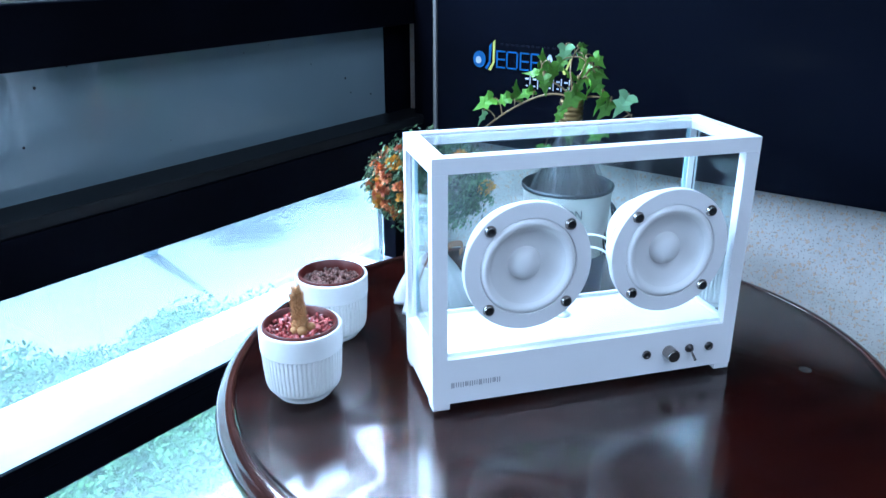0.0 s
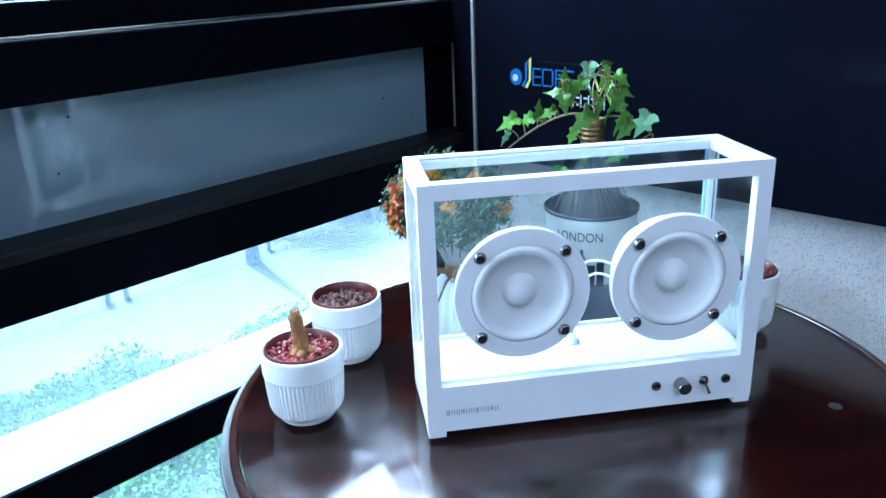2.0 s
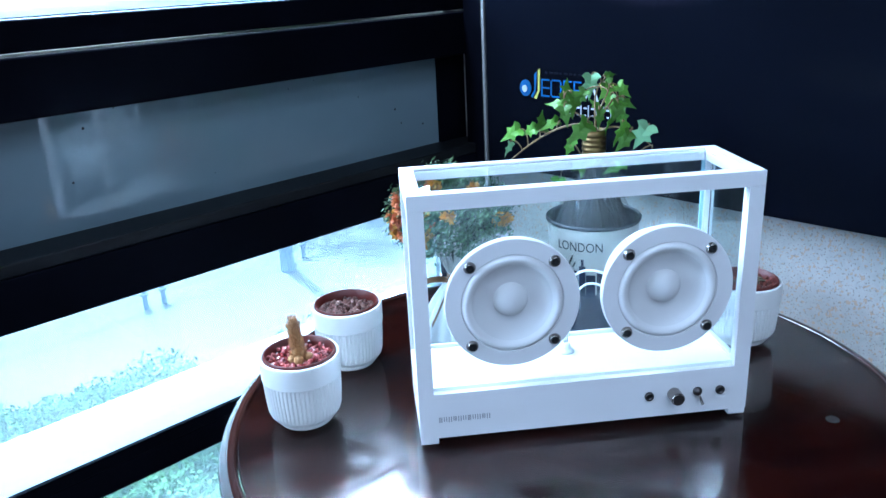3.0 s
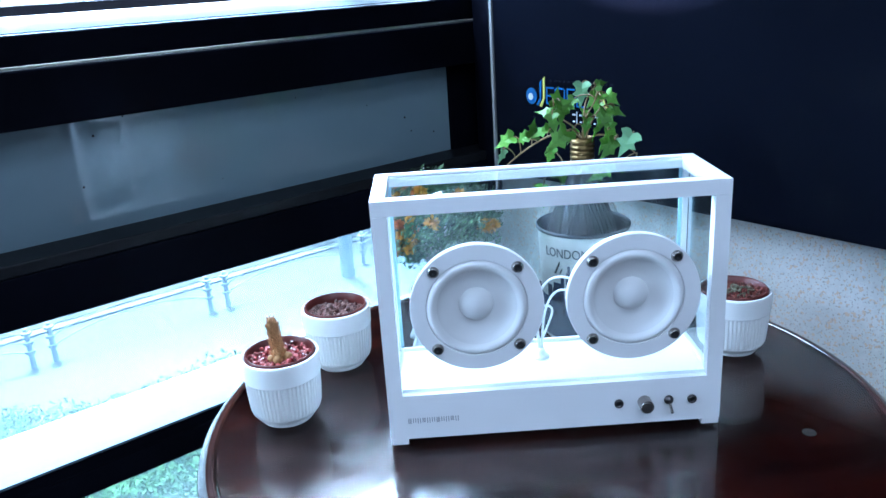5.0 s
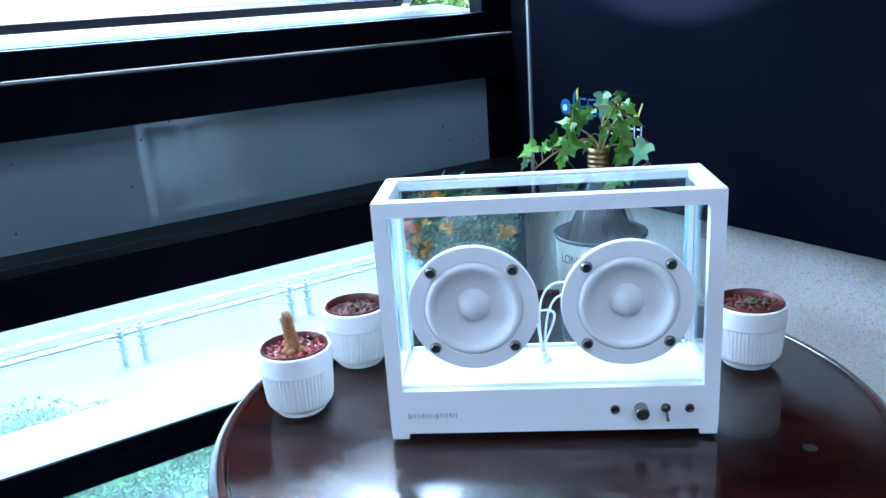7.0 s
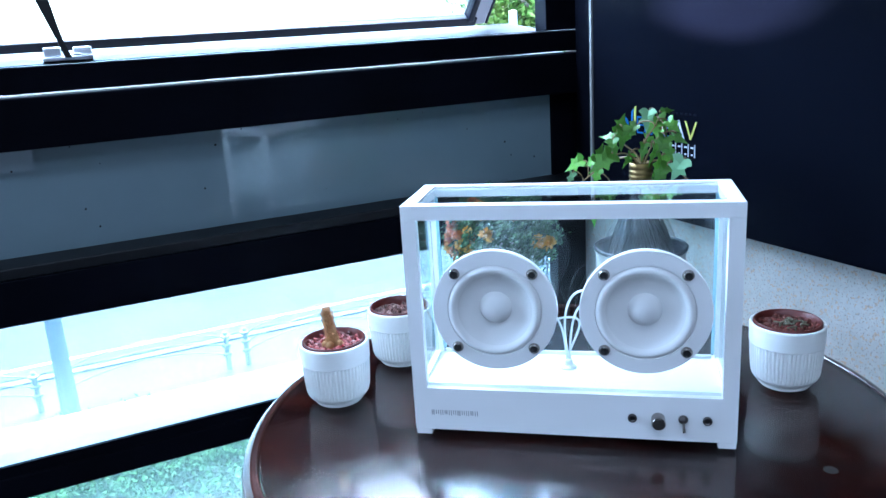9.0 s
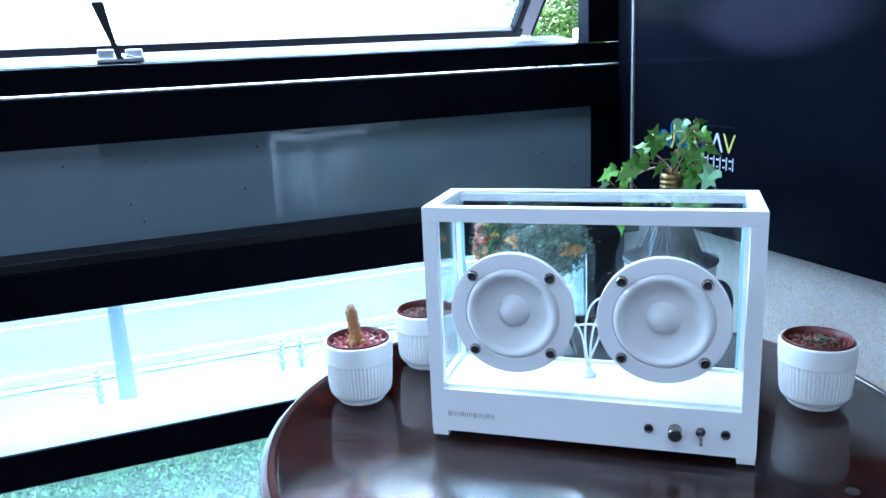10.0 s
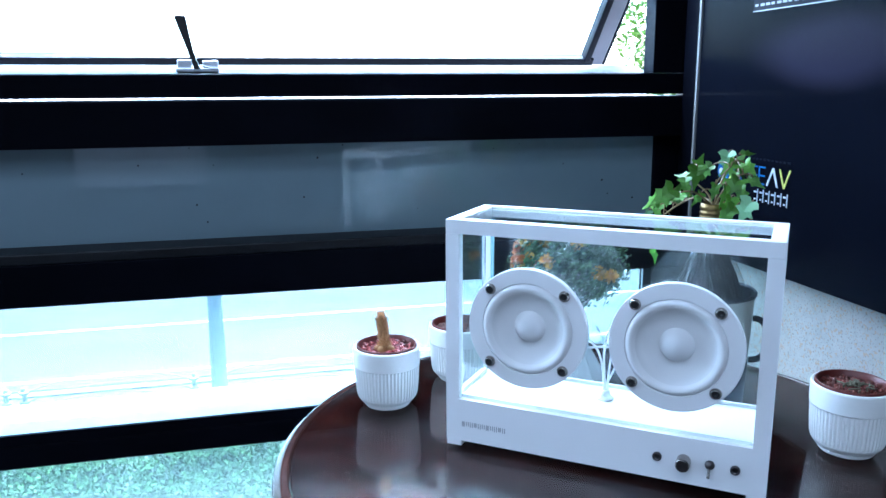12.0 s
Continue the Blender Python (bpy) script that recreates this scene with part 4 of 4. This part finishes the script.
def shoot(ends, thick, group, sizes, pale=()):
    """A curved stem and the leaves round it: each leaf is (x, y, z, spin, yaw, tilt)."""
    line = bez(*ends, 18)
    tube(line, thick, 6, stems, 0.6)
    at = [Vector(p) for p in line]
    for k, (x, y, z, spin, yaw, tilt) in enumerate(group):
        mid, size = Vector((x, y, z)), 0.92 * sizes[k % len(sizes)]
        leaf = new("leaf", (PALE if k in pale else LEAVES)[k % (2 if k in pale else 4)])
        leaf.parent = ivy
        turn = Matrix.Rotation(radians(yaw), 4, "Z") @ Matrix.Rotation(radians(tilt), 4, "X") @ Matrix.Rotation(radians(spin), 4, "Z")
        base = mid - turn.to_3x3() @ Vector((0, size * 0.45, 0))
        leaf.matrix_basis = Matrix.Translation(base) @ turn @ Matrix.Diagonal((size * (0.95, 0.8, 1.05)[k % 3], size, size, 1))
        near = min(at, key=lambda p: (p - base).length + 0.6 * max(0.0, p.z - base.z))
        tube(bez(near, near + Vector((0, 0, 0.008)), base - turn.to_3x3() @ Vector((0, 0.008, 0.002)), base, 6), 0.0007, 5, stems)


# the long vine that trails behind the box
shoot(((0, 0.002, 0.018), (-0.016, 0.01, 0.034), (-0.045, 0.052, 0.012), (-0.086, 0.078, -0.034)), 0.0014,
      ((-0.077, 0.072, 0.006, 120, -18, 62), (-0.082, 0.066, -0.010, 155, 30, 80), (-0.058, 0.061, 0.010, 115, -35, 70), (-0.046, 0.051, 0.022, -28, 20, 75), (-0.038, 0.041, 0.020, 110, 0, 55)), (0.026, 0.017, 0.020, 0.024, 0.022), (1,))
# the crown over the neck
shoot(((0, 0, 0.015), (-0.004, 0.008, 0.04), (-0.030, 0.02, 0.03), (-0.026, 0.03, 0.058)), 0.0012,
      ((-0.021, 0.036, 0.058, -25, 15, 70), (-0.035, 0.026, 0.045, 75, -10, 50), (-0.020, 0.012, 0.047, 170, 25, 62), (-0.030, 0.008, 0.035, 190, -20, 78)), (0.025, 0.022, 0.026, 0.022))
shoot(((0.001, 0, 0.015), (0.006, 0.012, 0.04), (0.004, 0.040, 0.055), (0.030, 0.044, 0.072)), 0.0012,
      ((0.008, 0.044, 0.060, 175, -12, 80), (0.030, 0.041, 0.071, -80, 10, 60), (0.010, 0.030, 0.040, 20, 30, 70)), (0.027, 0.015, 0.017), (0,))
shoot(((0.003, 0, 0.015), (0.010, 0.0, 0.045), (0.028, 0.01, 0.058), (0.038, 0.014, 0.048)), 0.0012,
      ((0.024, 0.026, 0.056, 205, 20, 68), (0.021, 0.011, 0.042, 185, -40, 80), (0.022, -0.009, 0.041, 140, 25, 45), (0.040, 0.016, 0.043, -115, -15, 60), (0.013, -0.014, 0.030, 170, 50, 85)), (0.024, 0.024, 0.024, 0.020, 0.024))
shoot(((0.0, -0.002, 0.015), (-0.004, -0.01, 0.040), (0.008, -0.01, 0.050), (0.016, 0.004, 0.060)), 0.0011,
      ((-0.010, 0.018, 0.052, 150, -25, 66), (0.002, -0.012, 0.034, 165, 15, 58), (0.030, -0.002, 0.030, 210, -30, 72), (0.014, 0.006, 0.058, 120, 30, 52), (-0.014, -0.018, 0.026, 140, 40, 70), (0.034, 0.010, 0.058, 230, -20, 64)), (0.020, 0.019, 0.020, 0.021, 0.018, 0.019))
# the shoots that hang over the near side of the neck
shoot(((0.003, -0.002, 0.015), (0.016, -0.012, 0.030), (0.030, -0.035, 0.026), (0.046, -0.052, 0.008)), 0.0012,
      ((0.018, -0.034, 0.021, 155, 35, 82), (0.019, -0.044, 0.014, 140, 10, 74), (0.036, -0.049, 0.020, 150, -20, 80), (0.006, -0.054, -0.012, 115, 0, 60), (0.030, -0.054, -0.006, 105, -10, 62)), (0.025, 0.026, 0.028, 0.022, 0.022), (2,))
shoot(((-0.002, -0.002, 0.015), (-0.012, -0.03, 0.040), (-0.030, -0.06, 0.046), (-0.046, -0.075, 0.020)), 0.0011,
      ((-0.040, -0.086, 0.036, 125, 20, 68), (-0.047, -0.074, 0.018, 160, -10, 80), (-0.031, -0.064, -0.004, 180, 15, 76), (-0.052, -0.050, -0.030, 175, -35, 84)), (0.029, 0.018, 0.023, 0.022))
part("vine", stems, STEM, ivy, "thin brown ivy stems", smooth=True)

# ---- the dried bouquet ----
BX, BY = -0.091, 0.228
bq = empty("dried_bouquet", pose(BX, BY, T), "dried bouquet of green sprigs with orange and yellow flowers", "bouquet")
fr = random.Random(21)


def sprigs(clumps, each, rx, rz, cz, size):
    """Tufts of small leaves round a mass, with gaps between them and an uneven edge."""
    bm = bmesh.new()
    for _ in range(clumps):
        a, u = fr.uniform(0, 6.283), fr.uniform(-0.85, 1.0)
        q = math.sqrt(max(0.0, 1 - u * u)) * fr.uniform(0.62, 1.04)
        o = Vector((rx * q * math.cos(a), rx * q * math.sin(a), cz + rz * u * fr.uniform(0.75, 1.06)))
        out = (o - Vector((0, 0, cz - 0.03))).normalized()
        for _ in range(each):
            c = o + out * fr.uniform(-0.006, 0.009) + Vector((fr.gauss(0, 0.0048), fr.gauss(0, 0.0048), fr.gauss(0, 0.0042)))
            n = (out * 0.6 + Vector((fr.gauss(0, 1), fr.gauss(0, 1), fr.gauss(0, 1)))).normalized()
            u2 = n.orthogonal().normalized() * size * fr.uniform(0.5, 1.2)
            w2 = n.cross(u2).normalized() * size * fr.uniform(0.22, 0.5)
            bm.faces.new([bm.verts.new(p) for p in (c - u2, c + w2, c + u2 + n * size * 0.3, c - w2)])
    return bm


tagged(part("foliage", sprigs(330, 40, 0.062, 0.046, 0.143, 0.0036), FOLIAGE, bq, "small dried green leaves"), kind="stuff")


def bloom(x, y, z, r, mm, label):
    """A dried flower head of many thin petals round a core."""
    bm = bmesh.new()
    bmesh.ops.create_icosphere(bm, subdivisions=1, radius=r * 0.45)
    for k in range(80):
        u = 1 - 1.7 * (k + 0.5) / 80
        a = k * 2.39996
        n = (Vector((math.sqrt(1 - u * u) * math.cos(a), math.sqrt(1 - u * u) * math.sin(a), u)) + Vector((fr.gauss(0, 0.15), fr.gauss(0, 0.15), fr.gauss(0, 0.15)))).normalized()
        t1 = n.orthogonal().normalized()
        w, tip = r * fr.uniform(0.16, 0.26), r * fr.uniform(0.8, 1.1)
        bend = n.cross(t1) * r * fr.uniform(-0.3, 0.3)
        bm.faces.new([bm.verts.new(c) for c in (n * r * 0.3 - t1 * w * 0.5, n * tip * 0.7 - t1 * w + bend * 0.4, n * tip + bend, n * tip * 0.7 + t1 * w + bend * 0.4, n * r * 0.3 + t1 * w * 0.5)])
    part("bloom", bm, mm, bq, label, pose(x, y, z, fr.uniform(-50, 50), fr.uniform(-50, 50), 0))


def on_mass(az, u, k=1.0):
    """A point on the skin of the flower mass."""
    q = math.sqrt(1 - u * u) * k
    return 0.063 * q * math.cos(radians(az)), 0.063 * q * math.sin(radians(az)), 0.143 + 0.047 * u * k


for az, u in ((262, 0.30), (192, -0.30), (170, -0.10), (215, -0.45), (205, 0.62), (318, 0.05), (338, -0.10), (300, 0.70), (240, 0.80)):
    bloom(*on_mass(az, u), 0.0098, YELLOW, "dried yellow flower")
for _ in range(46):
    az, u = fr.uniform(125, 250), fr.uniform(-0.45, 0.92)
    bloom(*on_mass(az, u, fr.uniform(0.93, 1.03)), fr.uniform(0.0058, 0.0086), fr.choice((ORANGE, YELLOW, RUST)), "small dried flower")
st = bmesh.new()
for k in range(60):
    a = fr.uniform(0, 6.283)
    tube([(0.012 * math.cos(a), 0.012 * math.sin(a), 0.02), (0.007 * math.cos(a + 0.4), 0.007 * math.sin(a + 0.4), 0.072), (0.04 * fr.uniform(0.3, 1) * math.cos(a + 0.6), 0.04 * math.sin(a + 0.6), 0.125)], 0.0010, 5, st)
part("stem_bundle", st, PALE_STEM, bq, "bundle of pale dry stems", pose(0.004, -0.008, 0))
part("raffia_tie", lathe([(0.0085, 0.062), (0.0110, 0.063), (0.0120, 0.070), (0.0110, 0.077), (0.0085, 0.078)], 20, cap=False), TWINE, bq, "tan raffia tie", pose(0.004, -0.008, 0), True)


def ribbon(pts, w):
    """A flat band of raffia along the points, on edge."""
    bm = bmesh.new()
    rows = [[bm.verts.new((x, y + o, z + d)) for d, o in ((-w, 0), (w, 0), (w, 0.0008), (-w, 0.0008))] for x, y, z in pts]
    for a, b in zip(rows, rows[1:]):
        for k in range(4):
            bm.faces.new((a[k], a[(k + 1) % 4], b[(k + 1) % 4], b[k]))
    bm.faces.new(rows[0])
    bm.faces.new(list(reversed(rows[-1])))
    bmesh.ops.recalc_face_normals(bm, faces=bm.faces)
    return bm


for ends, w in ((((-0.002, -0.020, 0.070), (-0.030, -0.030, 0.086), (-0.044, -0.026, 0.070), (-0.034, -0.024, 0.064)), 0.0034),
                (((0.008, -0.020, 0.070), (0.024, -0.030, 0.086), (0.036, -0.026, 0.076), (0.026, -0.024, 0.066)), 0.0034),
                (((-0.002, -0.021, 0.068), (-0.014, -0.030, 0.060), (-0.020, -0.040, 0.044), (-0.030, -0.044, 0.030)), 0.0026),
                (((0.003, -0.021, 0.068), (-0.002, -0.030, 0.058), (-0.006, -0.038, 0.042), (-0.004, -0.046, 0.024)), 0.0024)):
    part("raffia_band", ribbon(bez(*ends, 14), w), TWINE, bq)
skirt = lathe([(0.0095, 0.064), (0.016, 0.056), (0.026, 0.040), (0.035, 0.020), (0.041, 0.004), (0.042, 0.0006), (0.0405, 0.0006), (0.034, 0.019), (0.025, 0.038), (0.015, 0.053), (0.0088, 0.062)], 84, cap=False,
              flute=lambda i, r, z: r * (1 + (0.16 * math.sin(i * 2 * math.pi / 12) + 0.10 * math.sin(i * 2 * math.pi / 7 + 1)) * min(1.0, r / 0.036)))
part("paper_skirt", skirt, PAPER, bq, "white tissue paper wrapping", pose(0.002, 0.0, 0), True)

bunch = lathe([(0.011, 0.066), (0.020, 0.050), (0.026, 0.028), (0.030, 0.008), (0.032, 0.001)], 60, cap=False, flute=lambda i, r, z: r * (1 + 0.16 * math.sin(i * 2 * math.pi / 5 + 60 * z)))
no_shadow(part("cellophane", bunch, CELLOPHANE, bq, "gathered clear cellophane", pose(0.026, 0.008, 0), True))

# ---- lamps of the room ----
for k, (x, y) in enumerate(((-0.9, -1.0), (-1.9, -1.9), (-0.5, -2.4))):
    cl = empty("ceiling_light", ROOM @ pose(x, y, 2.5), "flat white ceiling light panel", "ceiling light", "ceiling lights")
    fb = bmesh.new()
    for a in ((-0.62, 0.62, -0.32, -0.30), (-0.62, 0.62, 0.30, 0.32), (-0.62, -0.60, -0.30, 0.30), (0.60, 0.62, -0.30, 0.30)):
        box(fb, *a, -0.03, 0)
    part("frame", fb, ALU, cl)
    part("diffuser", B(-0.60, 0.60, -0.30, 0.30, -0.006, 0), CEIL, cl)
    lamp = new("ceiling_lamp", bpy.data.lights.new("ceiling_lamp", "AREA"))
    lamp.data.shape, lamp.data.size, lamp.data.size_y, lamp.data.energy, lamp.data.color = "RECTANGLE", 1.18, 0.58, 0.42, (0.95, 0.96, 1.0)
    lamp.matrix_world = ROOM @ pose(x, y, 2.49)

# ---- outside ----
GZ = -7.0
ground = part("ground", B(-900, 900, -900, 900, GZ - 0.5, GZ), ASPHALT, m=ROOM)
tagged(ground, "pale sunlit paving reaching to the distance", "ground", kind="structure")
road = part("road", B(-300, 300, 21.5, 33, GZ, GZ + 0.02), ROADM, m=ROOM)
tagged(road, "pale grey asphalt road beyond the fence", "road", kind="structure")
for y in (22.2, 27.0, 32.3):
    part("road_line", B(-300, 300, y - 0.08, y + 0.08, GZ + 0.02, GZ + 0.03), PAINT, road)
kerb2 = part("kerb", B(-300, 300, 21.0, 21.25, GZ, GZ + 0.06, bevel=0.02), CONCRETE, m=ROOM)
tagged(kerb2, "pale concrete kerb along the road", "kerb", kind="structure")
facade = part("facade", B(-12, 12, 0.47, 0.62, GZ, -0.21), CONCRETE, m=ROOM)
tagged(facade, "concrete facade below the window", "facade", kind="structure")


def leaf_quads(c, size, q):
    n = q.normal(size=c.shape)
    n /= np.linalg.norm(n, axis=1)[:, None]
    u = np.cross(n, q.normal(size=c.shape))
    u /= np.linalg.norm(u, axis=1)[:, None]
    w = np.cross(n, u)
    z = size * q.uniform(0.6, 1.4, (len(c), 1))
    v = np.stack([c - u * z, c + w * z * 0.5, c + u * z, c - w * z * 0.5], 1).reshape(-1, 3)
    me = bpy.data.meshes.new("leaves")
    me.from_pydata(v.tolist(), [], [(4 * i, 4 * i + 1, 4 * i + 2, 4 * i + 3) for i in range(len(c))])
    me.materials.append(HEDGE)
    return me


def hedge():
    """Shrubs of uneven height; thinner towards the fence."""
    q = np.random.RandomState(2)
    bushes = 760
    bx, by = q.uniform(-9, 17, bushes), 7.5 + 9.0 * q.uniform(0, 1, bushes) ** 0.8
    keep = by < np.clip(17.0 - 0.36 * (bx + 2.0), 11.5, 16.2) + q.normal(0, 0.5, bushes)
    c = []
    for x, y in zip(bx[keep], by[keep]):
        r = q.uniform(0.45, 0.95)
        d = q.normal(size=(420, 3))
        d /= np.linalg.norm(d, axis=1)[:, None]
        d[:, 2] = np.abs(d[:, 2])
        c.append(np.array((x, y, GZ)) + d * r * q.uniform(0.72, 1.06, (420, 1)) * (1.15, 1.0, 1.05))
    ob = new("hedge", leaf_quads(np.concatenate(c), 0.055, q))
    ob.matrix_basis = ROOM
    tagged(ob, "green leafy shrubs below the building", "shrubs", kind="stuff")


hedge()


def post(x, y, h, r, name, label, category, top=0.8):
    p = empty(name, ROOM @ pose(x, y, GZ), label, category, "row of fence posts" if name == "fence_post" else "")
    part("shaft", lathe([(0, 0), (r, 0), (r * (1 + top) / 2, h * 0.5), (r * top, h), (0, h + 0.03)], 16), POSTM, p, smooth=False)
    for z in ((0.42, 0.66, 0.90) if name == "fence_post" else ()):
        part("collar", lathe([(r * 1.0, z - 0.05), (r * 1.7, z - 0.03), (r * 1.7, z + 0.03), (r * 1.0, z + 0.05)], 12, cap=False), POSTM, p)
    return p


spans = [(-10.4, -6.3), (-5.9, -2.0), (-1.45, 2.42), (2.92, 6.9), (7.4, 11.4), (11.9, 15.9)]
for a, b in spans:
    for x in (a, b):
        post(x, 19.0, 1.02, 0.07, "fence_post", "grey fence post with collars by the road", "fence post")
    rope = empty("fence_rails", ROOM @ pose(0, 0, GZ), "three thin arched rails between fence posts", "fence rail", "arched rails of the fence")
    for z in (0.42, 0.66, 0.90):
        part("rail", tube(bez((a + 0.06, 19.0, z), (a + 1.2, 19.0, z + 0.42), (b - 1.2, 19.0, z + 0.42), (b - 0.06, 19.0, z), 14), 0.015, 6), POSTM, rope, smooth=True)
for x, y in ((-6.6, 18.6), (-1.35, 18.4), (11.0, 18.5)):
    post(x, y, 8.5, 0.21, "street_pole", "tall tapered grey pole by the road", "pole", 0.5)


def tree(x, y, h, seed):
    t = empty("tree", ROOM @ pose(x, y, GZ), "sunlit green tree outside the window", "tree")
    r = random.Random(seed)
    bm = tube(bez((0, 0, 0), (0.1, 0, h * 0.3), (-0.1, 0.1, h * 0.6), (0, 0, h * 0.9), 10), 0.22, 8, taper=0.3)
    for k in range(11):
        a, z = r.uniform(0, 6.28), h * r.uniform(0.3, 0.8)
        tube(bez((0, 0, z), (0.7 * math.cos(a), 0.7 * math.sin(a), z + 0.4), (1.4 * math.cos(a), 1.4 * math.sin(a), z + 0.9), (2.1 * math.cos(a), 2.1 * math.sin(a), z + 1.5), 6), 0.08, 6, bm, 0.3)
    part("trunk", bm, BARK, t)
    q = np.random.RandomState(seed)
    c = []
    for k in range(44):
        o = q.normal(0, 1, 3) * (1.9, 1.9, 0.15 * h) + (0, 0, h * 0.72)
        c.append(o + q.normal(0, 0.5, (330, 3)))
    crown = new("crown", leaf_quads(np.concatenate(c), 0.12, q))
    crown.parent = t
    crown.data.materials[0] = TREE_LEAF


tree(15.8, 24.5, 12.5, 3)
tree(20.5, 28.0, 13.5, 5)
